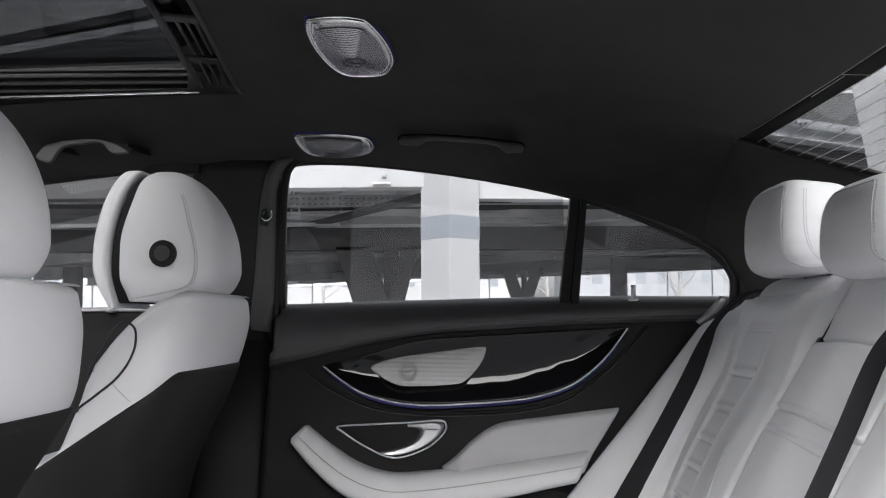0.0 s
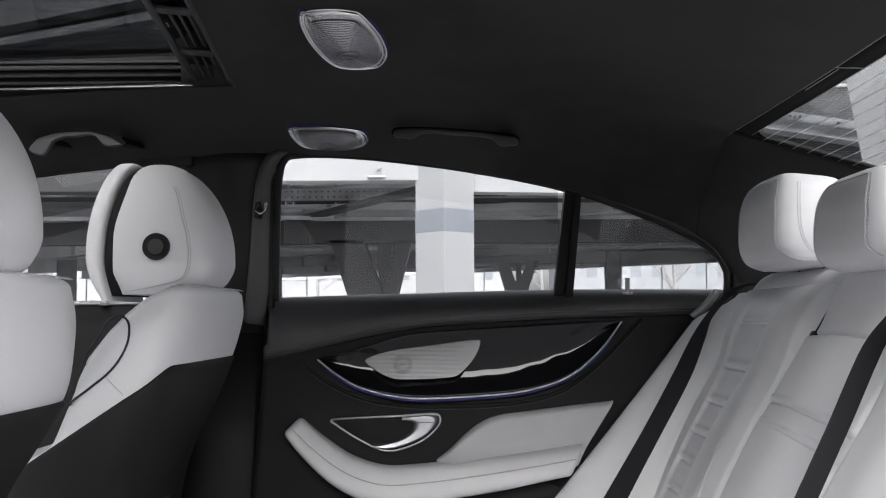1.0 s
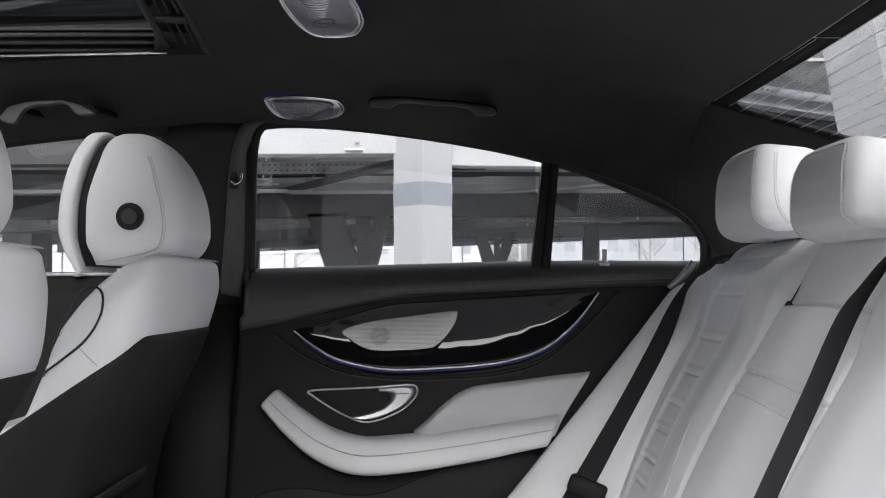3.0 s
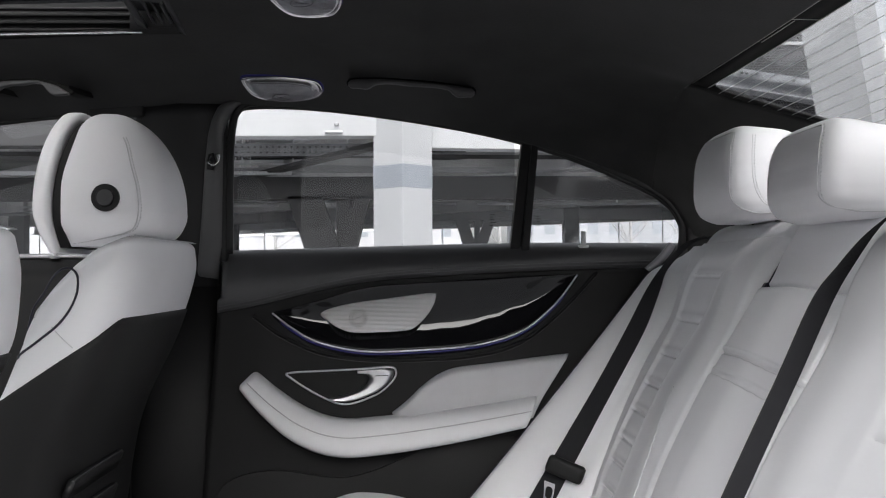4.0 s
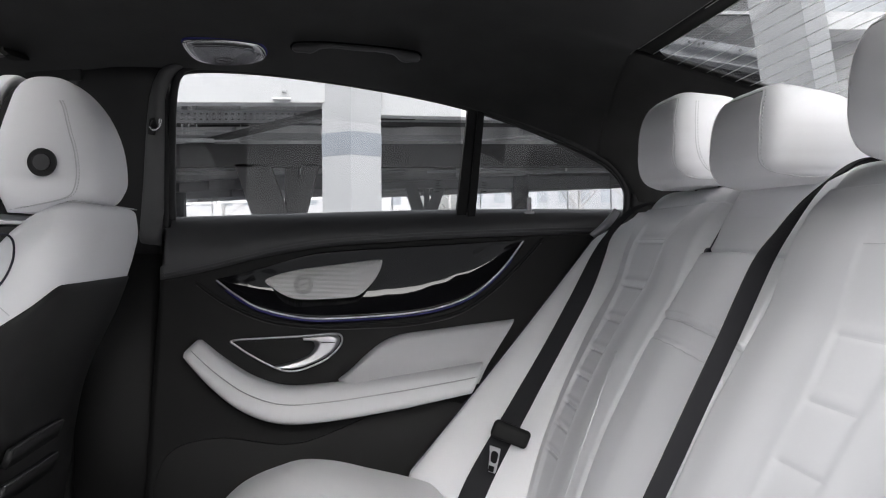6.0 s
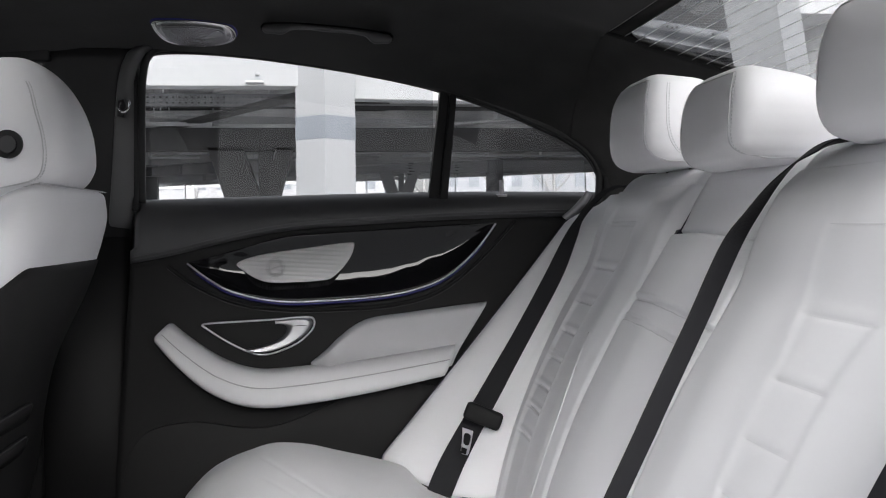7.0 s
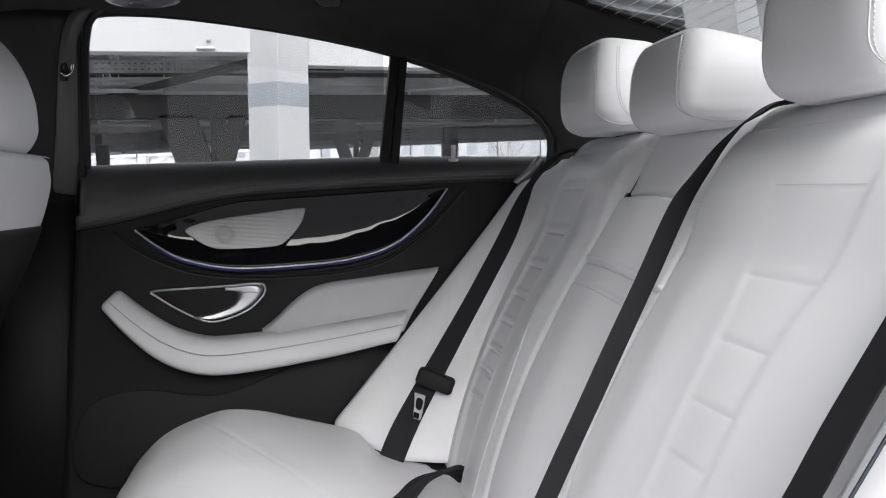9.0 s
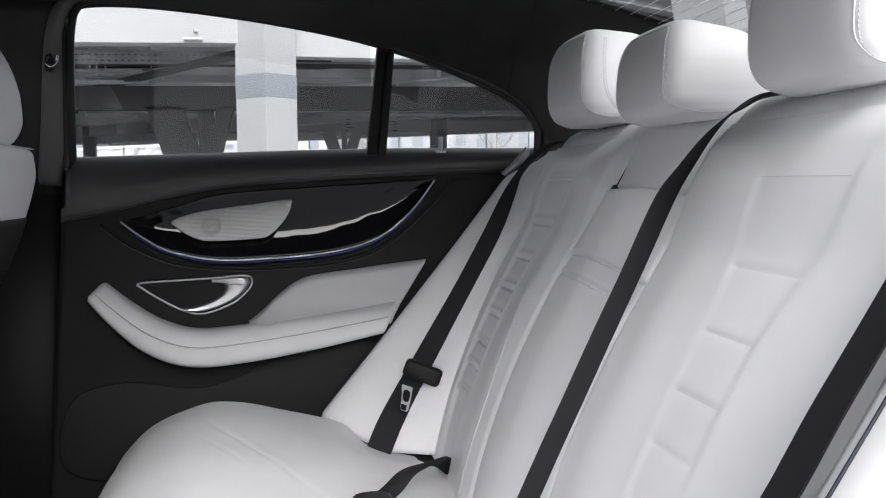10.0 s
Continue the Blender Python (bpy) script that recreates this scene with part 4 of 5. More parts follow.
# ---- front seats ----
def front_seat(rim_z=0.862, swell=0.0):
    s = thing("front_seat", "white leather front seat with black backrest shell", "car seat", "front seats", at=(-0.6, 0.37, 0.3))
    yc = 0.37
    lev = [(0.40, -0.76, -0.565, 0.13, 0.61), (0.52, -0.755, -0.536, 0.125, 0.615), (0.60, -0.75, -0.525, 0.122, 0.618), (0.68, -0.735, -0.507, 0.12, 0.62), (0.75, -0.715, -0.478, 0.118, 0.622), (0.80, -0.69, -0.454, 0.118, 0.624), (0.85, -0.665, -0.434, 0.120, 0.624), (0.90, -0.64, -0.417, 0.124, 0.622), (0.94, -0.62, -0.409, 0.130, 0.618), (0.968, -0.605, -0.410, 0.145, 0.605)]
    lev = [(z, x0, x1 + swell * math.exp(-((z - 0.85) / 0.06) ** 2), y0, y1) for z, x0, x1, y0, y1 in lev]
    n = 120
    rings = domed(blob(lev, n, 80, 4.6), 0.01, 0.018, 6)

    # the shoulders fall towards the front
    def fall(x, z):
        d = max(0.0, -0.425 - x)
        return (0.12 * d + 4.8 * d * d) * smooth_step(0.70, 0.97, z)

    for r in rings:
        for p in r:
            p.z -= fall(p.x, p.z)

    def side_y(x, z):
        """The y of the inner flank at x, z."""
        z0 = z
        for _ in range(30):
            z0 = z + fall(x, z0)
        return side_of(lev, 4.6, x, min(z0, 0.968))

    part("backrest", loft(rings), WHITE, s, "white leather backrest")
    # the shell hugs the lower backrest: level across the rear, falling forward on both flanks
    edge = lambda x, y: rim_z - 0.67 * (math.sqrt((x + 0.448) ** 2 + 0.012 ** 2) - (x + 0.448)) / 2 - 0.014 * smooth_step(0.05, 0.005, min(y - 0.118, 0.624 - y))
    body = rings[10:-10]
    cols = []
    for i in range(n):
        col = [r[i] for r in body]
        cut = next((k for k, p in enumerate(col) if p.z > edge(p.x, p.y)), len(col) - 1)
        a, b = col[max(cut - 1, 0)], col[cut]
        fa, fb = a.z - edge(a.x, a.y), b.z - edge(b.x, b.y)
        top = a.lerp(b, fa / (fa - fb) if fa != fb else 1.0)
        zs = [p.z for p in col]
        cols.append([Vector([float(np.interp(z, zs, [p[k] for p in col])) for k in range(3)]) for z in np.linspace(col[0].z, top.z, 36)])
    shell = []
    for k in range(36):
        ring = [c[k] for c in cols]
        mid = sum(ring, Vector()) / n
        shell.append([p + Vector((p.x - mid.x, p.y - mid.y, 0)).normalized() * 0.005 for p in ring])
    lip = [p + (q - p) * 0.9 + Vector((0, 0, 0.002)) for p, q in zip(shell[-1], [c[-1] for c in cols])]
    part("backrest_shell", loft(shell + [lip], caps=False), SHELL, s, "black leather back shell")
    # two slim map pockets on the shell
    for pts in ([(-0.519, 0.16, 0.612), (-0.514, 0.27, 0.617), (-0.514, 0.40, 0.617)], [(-0.529, 0.16, 0.560), (-0.523, 0.28, 0.562), (-0.523, 0.40, 0.562)]):
        part("map_pocket", ribbon(pts, [(0.005, 0, 0.013)] * 3, 0.010, 20), PLASTIC, s, "slim black map pocket")
        part("pocket_lip", tube([(x + 0.006, y, z + 0.013) for x, y, z in pts], 0.0018, 6, 16), GREY_PLASTIC, s)
    # perforated top panel, on the inner shoulder
    def shoulder(u, v):
        x = -0.565 + 0.128 * v
        y = 0.150 + 0.028 * v + 0.085 * u
        return (x, y, 0.9865 - fall(x, 0.97) - 0.010 * (1 - min(1.0, u / 0.22)) ** 2)

    part("perforated_panel", sheet(shoulder, np.linspace(0, 1, 20), np.linspace(0, 1, 24), (0, 0, -0.012)), PERF, s, "perforated white leather shoulder panel")
    for u in (0.0, 1.0):
        pts = [Vector(shoulder(u, v)) + Vector((0, 0, 0.0005)) for v in np.linspace(0.05, 1, 14)]
        stitch([tuple(p) for p in pts], s, 0.0007, 0.005, WHITE_SEAM)
    # cushion
    cl = [(0.36, -1.13, -0.66, 0.13, 0.61), (0.45, -1.15, -0.65, 0.115, 0.625), (0.53, -1.12, -0.66, 0.13, 0.61)]
    part("cushion", loft(domed(blob(cl, 48, 16, 4), 0.02, 0.03)), WHITE, s, "white leather seat cushion")
    part("seat_base", box(-1.08, -0.68, 0.16, 0.58, 0.205, 0.37, 0.02), PLASTIC, s)
    # headrest: front pad, dark gap, main shell
    main = [(0.970, -0.566, -0.450, 0.276, 0.464), (0.985, -0.572, -0.424, 0.264, 0.476), (1.005, -0.584, -0.409, 0.256, 0.484), (1.022, -0.586, -0.404, 0.253, 0.487), (1.030, -0.586, -0.404, 0.253, 0.487)]
    dome = (0.160, 0.72, -0.026)
    rings = crown(blob(main, 80, 36, 4.0), dome[0], dome[1], 30, (dome[2], 0.0))
    # the upper front stands back from the pad
    for r in rings:
        c = sum(p.x for p in r) / len(r)
        half = max(abs(p.x - c) for p in r)
        for p in r:
            p.x += 0.018 * smooth_step(1.06, 1.15, p.z) * max(0.0, (c - p.x) / half)
    head = part("headrest", loft(rings), WHITE, s, "white leather headrest")
    padl = [(0.960, -0.590, -0.572, 0.274, 0.466), (1.00, -0.608, -0.578, 0.258, 0.482), (1.025, -0.613, -0.580, 0.253, 0.487), (1.032, -0.613, -0.580, 0.253, 0.487)]
    part("front_pad", loft(crown(blob(padl, 64, 24, 4.0), 0.160, 0.66, 26, (0.030, 0.0), 0.22)), WHITE, head, "white front pad of the headrest")
    gap = [(0.968, -0.582, -0.555, 0.290, 0.450), (1.02, -0.586, -0.556, 0.266, 0.474), (1.03, -0.586, -0.556, 0.266, 0.474)]
    # Black filler stands for the shade between front pad and headrest.
    part("gap_liner", loft(crown(blob(gap, 48, 20, 4.0), 0.150, 0.66, 20, (0.030, 0.0), 0.25)), BLACK, head, "black filler for the shaded gap")
    # release button on the inner side
    bx, bz, by = -0.4925, 1.0445, 0.258
    for name, r, d, m in (("button_ring", 0.0215, 0.010, PLASTIC), ("button", 0.0125, 0.013, GREY_PLASTIC)):
        part(name, tube([(bx, by + 0.012, bz), (bx, by - d + 0.003, bz), (bx, by - d, bz)], r, 32), m, head, "round black release button" if r > 0.02 else "", smooth=False)
    part("button_edge", tube([(bx + 0.0135 * math.cos(t), by - 0.012, bz + 0.0135 * math.sin(t)) for t in np.linspace(0, 2 * math.pi, 28)], 0.001, 5), PLASTIC, head)
    # seams of the headrest
    seam = [(x, side_of(main, 4.0, x, z, dome) - 0.0010, z) for x, z in ((-0.473, 1.142), (-0.466, 1.128), (-0.456, 1.095), (-0.446, 1.06), (-0.443, 1.025), (-0.450, 1.0), (-0.465, 0.990), (-0.50, 0.982), (-0.55, 0.974))]
    part("seam", tube(seam, 0.0009, 6, 60), WHITE_SEAM, head)
    stitch([(x + 0.004, side_of(main, 4.0, x + 0.004, z, dome) - 0.0008, z) for x, y, z in spline(seam, 40)], head, 0.0008, 0.005, WHITE_SEAM)
    for dy in (-0.05, 0.05):
        part("post", tube([(-0.52, yc + dy, 0.93), (-0.515, yc + dy, 0.985)], 0.006, 10), CHROME, head)
    # side bolster seam with dark piping
    loop = [(-0.640, 0.760), (-0.610, 0.784), (-0.582, 0.806), (-0.553, 0.829), (-0.525, 0.851), (-0.507, 0.873), (-0.497, 0.895), (-0.496, 0.912), (-0.501, 0.926), (-0.510, 0.934), (-0.522, 0.934), (-0.535, 0.923), (-0.55, 0.898), (-0.567, 0.872), (-0.60, 0.815)]
    part("piping", tube([(x, side_y(x, z) - 0.0012, z) for x, z in loop], 0.0018, 6, 80), PIPING, s, "dark blue piping")
    part("seam", tube([(x, side_y(x, z) - 0.0006, z) for x, z in ((-0.531, 0.851), (-0.516, 0.836), (-0.500, 0.821))], 0.0008, 5, 10), WHITE_SEAM, s)
    part("seam", tube([(-0.4255, y, 0.9828) for y in np.linspace(0.17, 0.57, 12)], 0.0016, 6), WHITE_SEAM, s)
    stitch([(-0.4190, y, 0.9815) for y in np.linspace(0.17, 0.57, 8)], s, 0.0009, 0.006, WHITE_SEAM)
    return s


front_seat()
near = front_seat(0.840, 0.018)
near.location = (-0.648, 0.37 - 0.740, 0.296)
near["label"] = "white leather driver seat, its black shell and headrest partly seen"

# ---- rear bench ----
bench = thing("rear_bench", "white leather rear bench seat with tufted backrests", "car seat", at=(0.3, 0, 0.25))
# profile of the backrest: steep foot, straight incline, rolled top, flat shelf behind
prof, ang = [], math.atan2(1, 0.6)
px_, pz_ = 0.6 * 0.40 - 0.039, 0.40
for i in range(442):
    prof.append((px_ + 0.55 * max(0.0, 0.78 - pz_) ** 2, pz_))
    if i * 0.002 > 0.679:
        ang = max(0.02, ang - 0.002 / 0.062)
    px_ += 0.002 * math.cos(ang)
    pz_ += 0.002 * math.sin(ang)
prof = np.array(prof)
tang = np.gradient(prof, axis=0)
tang /= np.linalg.norm(tang, axis=1)[:, None]
ROLL, SHELF = 337, 384
row_z = [prof[i][1] if i < ROLL else 1.02 for i in range(len(prof))]


def back_point(i, y, d):
    x, z = prof[i]
    return (x - tang[i][1] * d, y, z + tang[i][0] * d)


def row_at(z):
    return int(np.argmin(abs(prof[:320, 1] - z)))


BACK_IN = 0.172
TUFTS = {1: (0.912, 0.841, 0.781, 0.728, 0.681, 0.631, 0.591, 0.545), -1: (0.906, 0.827, 0.765, 0.708, 0.658, 0.610, 0.565)}


def strip_line(z):
    """Middle and half width of the sewn strip at height z."""
    s = smooth_step(0.91, 0.97, z)
    return 0.443 - 0.035 * s, 0.056 + 0.037 * smooth_step(0.75, 0.91, z) + 0.03 * s


def outer_relief(y, z, y1, sign):
    """Forward relief of an outer backrest; y from its inner to its outer edge."""
    e0, e1 = y - BACK_IN, y1 - y
    d = (-0.024 * (1 - min(1, e0 / 0.028)) ** 2 if sign > 0 else -0.010 * (1 - min(1, e0 / 0.010)) ** 2) - 0.020 * (1 - min(1, e1 / 0.03)) ** 2
    fade = 1 - smooth_step(0.905, 0.965, z)
    d += 0.014 * smooth_step(0.83, 0.92, z) * (1 - smooth_step(0.94, 1.0, z))
    yc, hw = strip_line(z)
    a = abs(y - yc)
    d += (0.002 if sign < 0 else 0.006) * math.exp(-((e0 - 0.095) / 0.055) ** 2) * fade
    if z < 1.0:
        inside = 1 - smooth_step(hw - 0.012, hw + 0.008, a)
        d -= (0.0014 if sign < 0 else 0.0060) * inside * fade
        d += (0.0001 if sign < 0 else 0.0010) * math.exp(-((a - hw - 0.009) / 0.006) ** 2) * fade
        deep = 0.36 if sign < 0 else 1.5
        row = TUFTS[sign]
        for k, zs in enumerate(row):
            if abs(z - zs) < 0.02:
                deep_k = deep * (0.35 if k == 0 else 1.0)
                d -= 0.0022 * deep_k * math.exp(-((z - zs) / 0.0024) ** 2) * inside
                d += 0.0014 * deep_k * math.exp(-((z - zs - 0.008) / 0.005) ** 2) * inside
        for hi, lo in zip(row, row[1:]):
            if lo <= z < hi:
                d += 0.0016 * deep * math.sin(math.pi * (z - lo) / (hi - lo)) * inside
    # soft wrinkles of stretched leather
    d += 0.0011 * noise.noise((y * 9, z * 9, 1.3)) + 0.0003 * noise.noise((y * 40, z * 16, 5.1))
    return d


for sgn, y_out in ((1, 0.640), (-1, 0.720)):
    ys_ = [BACK_IN + (y_out - BACK_IN) * k / 149 for k in range(150)]
    part("outer_backrest", sheet(lambda i, y: back_point(i, sgn * y, outer_relief(y, row_z[i], y_out, sgn)), range(SHELF), ys_, (0.09, 0, -0.06)), WHITE, bench, "white leather outer backrest with stitched tufts")

    def on_back(y, z, lift=0.0):
        i = row_at(z)
        return back_point(i, sgn * y, outer_relief(y, prof[i][1], y_out, sgn) + lift)

    for zs in TUFTS[sgn][1:]:
        yc, hw = strip_line(zs)
        part("tuft_seam", tube([on_back(yc + hw * k, zs, -0.0003) for k in np.linspace(-0.85, 0.85, 14)], 0.0004, 5), WHITE_SEAM, bench)
    yc, hw = strip_line(0.9)
    stitch([on_back(yc + hw * k, TUFTS[sgn][0] + 0.004, 0.0002) for k in np.linspace(-0.95, 0.95, 10)], bench, 0.00035, 0.004, WHITE_SEAM)
    if sgn > 0:
        part("welt", tube([on_back(y, z, 0.0002) for y, z in ((0.294, 0.738), (0.288, 0.732), (0.262, 0.68), (0.244, 0.62), (0.240, 0.55), (0.245, 0.48), (0.25, 0.42))], 0.0006, 6, 50), WHITE, bench)


def mid_relief(y, z, i):
    e = 0.164 - abs(y)
    d = -0.018 * (1 - min(1, e / 0.018)) ** 2 if y > 0 else -0.010 * (1 - min(1, e / 0.010)) ** 2
    d += 0.006 * (1 - (y / 0.164) ** 2) - 0.011 * smooth_step(0.04, -0.12, y)
    if i < 320:
        d -= 0.010 * math.exp(-((z - 0.904) / 0.0018) ** 2)
        d -= 0.004 * smooth_step(0.955, 0.915, z) * smooth_step(0.898, 0.906, z)
    if z < 0.904:
        d += 0.006 * smooth_step(0.904, 0.894, z)
    bend = 0.006 - 0.03 * (y - 0.16) ** 2 * 4
    for zs in (0.800, 0.770):
        d += 0.0022 * math.exp(-((z - zs - bend - 0.004) / 0.0024) ** 2) - 0.0024 * math.exp(-((z - zs - bend + 0.002) / 0.002) ** 2)
    if 0.770 < z - bend < 0.800:
        d -= 0.0022
    return d + 0.001 * noise.noise((y * 11, z * 11, 4.1)) + 0.0003 * noise.noise((y * 44, z * 18, 6.1))


part("centre_backrest", sheet(lambda i, y: back_point(i, y, mid_relief(y, row_z[i], i)), range(SHELF), np.linspace(-0.166, 0.166, 90), (0.09, 0, -0.06)), WHITE, bench, "white leather centre backrest with folding armrest")
gx, _, gz = back_point(row_at(0.904), 0.167, -0.006)
# Dark plug stands for the shaded notch beside the folding armrest.
part("gap_pocket", plate(spline([(gx - 0.003, gz - 0.003), (gx + 0.006, gz - 0.003), (gx + 0.006, gz + 0.006), (gx + 0.001, gz + 0.006)], 20, True), 0.163, 0.175, 0.001), PIPING, bench, "dark plug for the shaded notch beside the armrest")
# Thin dark tube drawn in as the shade of the crack.
part("gap_crack", tube([back_point(row_at(z), 0.169, -0.009) for z in np.linspace(0.906, 0.965, 12)], 0.0022, 6), PIPING, bench)
for zs in (0.800, 0.770):
    pts = []
    for y in np.linspace(-0.15, 0.15, 16):
        i = row_at(zs + 0.006 - 0.03 * (y - 0.16) ** 2 * 4 - 0.004)
        pts.append(back_point(i, y, mid_relief(y, prof[i][1], i) + 0.0003))
    stitch(pts, bench, 0.0005, 0.0045, WHITE_SEAM)


def bolster_crest(f, sign):
    if sign > 0:
        return (0.136 - 0.076 * f) * (1 - 0.9 * smooth_step(0.90, 1.0, f)) * (1 - 0.10 * (1 - min(1.0, f / 0.04)) ** 2)
    return 0.080 - 0.022 * f


def side_bolster(sign):
    """The raised outer wing: crest near the door, its flank falling to the backrest."""
    if sign > 0:
        shape = [(0.0, 0.570), (-0.10, 0.578), (-0.45, 0.607), (-0.80, 0.635), (-0.97, 0.652), (-1.0, 0.664), (-0.96, 0.676), (-0.8, 0.684), (0.0, 0.688)]
    else:
        shape = [(-0.012, 0.700), (-0.10, 0.718), (-0.42, 0.742), (-0.74, 0.764), (-0.94, 0.783), (-1.0, 0.797), (-0.97, 0.820), (-0.85, 0.842), (-0.5, 0.862), (0.0, 0.870)]
    y0, y1 = shape[0][1] - 0.030, shape[-1][1]
    rings = []
    for k in range(60):
        f = k / 59
        xs = 0.6 * (0.40 + 0.575 * f) - 0.039
        c = bolster_crest(f, sign)
        low_x = 0.06 * max(0.0, 1 - f / 0.6) ** 2
        sec = [(xs + 0.09 + low_x, y0), (xs + 0.010 + low_x, y0)] + [(xs + k2 * c, y) for k2, y in shape] + [(xs + 0.09, y1)]
        ring = []
        for x, y in sec:
            foot = 0.408 + 0.34 * max(0.0, xs - x) if sign > 0 else 0.40
            ring.append(Vector((x, sign * y, foot + (0.975 - foot) * f)))
        rings.append(ring)
    return loft(rings)


for sgn, crest_y in ((1, 0.667), (-1, 0.797)):
    b = part("side_bolster", side_bolster(sgn), WHITE, bench, "white leather side bolster")
    pts = []
    for f in np.linspace(0.02, 0.97, 30):
        foot = 0.408 + 0.34 * bolster_crest(f, sgn) if sgn > 0 else 0.40
        pts.append((0.6 * (0.40 + 0.575 * f) - 0.039 - bolster_crest(f, sgn) - 0.0006, sgn * crest_y, foot + (0.975 - foot) * f))
    part("piping", tube(pts, 0.0015, 6), PIPING, b, "dark blue piping")
    if sgn > 0:
        part("seam", tube([(0.6 * 0.50 - 0.039 - c, y, 0.500 - 0.004 * k) for k, (c, y) in enumerate(((0.012, 0.576), (0.06, 0.604), (0.10, 0.632)))], 0.0008, 5, 10), WHITE_SEAM, b)

# bench cushion: soft front roll, falling to the rear, one piece with sewn inserts
seam_x = curve_at([(0.0, 0.090), (0.032, 0.078), (0.103, 0.042), (0.181, 0.002), (0.263, -0.041), (0.354, -0.089), (0.49, -0.145), (0.577, -0.163), (0.66, -0.165)])
seat_path = spline([(-0.290, 0.27), (-0.318, 0.348), (-0.303, 0.395), (-0.277, 0.436), (-0.228, 0.481), (-0.151, 0.511), (-0.10, 0.515), (-0.049, 0.508), (0.002, 0.496), (0.101, 0.470), (0.165, 0.436), (0.23, 0.416), (0.33, 0.398)], 200)
seat_n = np.gradient(seat_path, axis=0)
seat_n /= np.linalg.norm(seat_n, axis=1)[:, None]


def cushion_relief(x, y):
    e = 0.655 - abs(y)
    d = -0.050 * (1 - min(1, e / 0.075)) ** 2
    # outer rear corners dip under the side bolsters
    d -= 0.016 * smooth_step(0.44, 0.56, abs(y)) * smooth_step(0.11, 0.17, x)
    s = x - seam_x(abs(y))
    reach = smooth_step(0.60, 0.56, abs(y))
    d -= 0.0013 * math.exp(-(s / 0.005) ** 2) * reach
    d += 0.0004 * math.exp(-((s - 0.014) / 0.010) ** 2) * reach
    # creases on the front roll
    for xa, ya, xb, yb in ((-0.13, 0.33, -0.046, 0.154), (-0.185, 0.32, -0.18, 0.25), (-0.19, 0.16, -0.12, 0.06)):
        t = min(max(((x - xa) * (xb - xa) + (y - ya) * (yb - ya)) / ((xb - xa) ** 2 + (yb - ya) ** 2), 0), 1)
        r = math.hypot(x - xa - t * (xb - xa), y - ya - t * (yb - ya))
        d -= 0.0010 * math.exp(-(r / 0.005) ** 2) * (0.3 + 0.7 * math.sin(math.pi * t))
    return d + 0.0030 * noise.noise((x * 7, y * 7, 2.2)) + 0.0010 * noise.noise((x * 24, y * 15, 7.7))


def cushion_point(i, y):
    x, z = seat_path[i]
    d = cushion_relief(x, y)
    return (x - seat_n[i][1] * d, y, z + seat_n[i][0] * d)


part("seat_cushion", sheet(cushion_point, range(200), np.concatenate((np.linspace(-0.655, -0.02, 50), np.linspace(0.0, 0.655, 150))), (0.05, 0, -0.12)), WHITE, bench, "white leather seat cushion with soft creases")
part("bench_base", box(-0.24, 0.60, -0.64, 0.64, 0.205, 0.30, 0.02), CARPET, bench)
part("bench_gap", box(0.12, 0.40, -0.66, 0.69, 0.30, 0.395, 0.01), CARPET, bench)


# ---- rear headrests ----
def rear_headrest(tall=1.0, side_seam=True, corner=217):
    h = thing("rear_headrest", "padded white leather rear headrest with double seams", "headrest", "rear headrests", at=(0.54, 0.37, 1.01))
    yc, zb = 0.37, 0.999
    zz = lambda z: zb + (z - zb) * tall
    lev = [(zz(1.008), 0.514, 0.620, yc - 0.096, yc + 0.096), (zz(1.015), 0.498, 0.636, yc - 0.112, yc + 0.112), (zz(1.029), 0.486, 0.643, yc - 0.122, yc + 0.122), (zz(1.055), 0.480, 0.636, yc - 0.127, yc + 0.127), (zz(1.080), 0.481, 0.626, yc - 0.127, yc + 0.127), (zz(1.092), 0.482, 0.622, yc - 0.1265, yc + 0.1265)]
    dome = (0.072 * tall, 0.44, 0.004)
    shell = part("pad", loft(crown(blob(lev, 96, 56, 5.0), dome[0], dome[1], 26, (dome[2], 0.0))), WHITE, h, "white leather pad")
    ys = lambda x, z: side_of(lev, 5.0, x, z, dome) - 0.0004
    # front panel outline: up the near corner, over the top, down the far corner
    rise = [zz(z) for z in (1.010, 1.022, 1.045, 1.075, 1.10, 1.122, 1.138)]
    for lift, turn, fine in ((0.0, 0.0, False), (0.0, 5.0, True)):
        edge = [skin_at(lev, 5.0, zz(z), q + turn / 2, dome) for z, q in ((1.030, 300), (1.020, 282), (1.017, 262), (1.020, 246), (1.028, corner + 12))]
        edge += [skin_at(lev, 5.0, z, corner + turn, dome) for z in rise[2:]]
        edge += [skin_at(lev, 5.0, zz(1.147), q, dome) for q in (corner - 4 + turn, 200, 190, 170, 160, 364 - corner - turn)]
        edge += [skin_at(lev, 5.0, z, 360 - corner - turn, dome) for z in rise[::-1]]
        edge = [(x - 0.0002, y + (-0.0004 if y < yc else 0.0004), z + 0.0002) for x, y, z in edge]
        if fine:
            stitch(edge, shell, 0.0006, 0.0048, WHITE_SEAM, 500)
        else:
            part("seam", tube(edge, 0.0010, 6, 90), WHITE_SEAM, shell)
    inner = [(x, ys(x, zz(z)), zz(z)) for x, z in ((0.524, 1.142), (0.519, 1.122), (0.517, 1.10), (0.518, 1.07), (0.526, 1.045), (0.545, 1.028), (0.59, 1.020))]
    if side_seam:
        part("seam", tube(inner, 0.0007, 6, 40), WHITE_SEAM, shell)
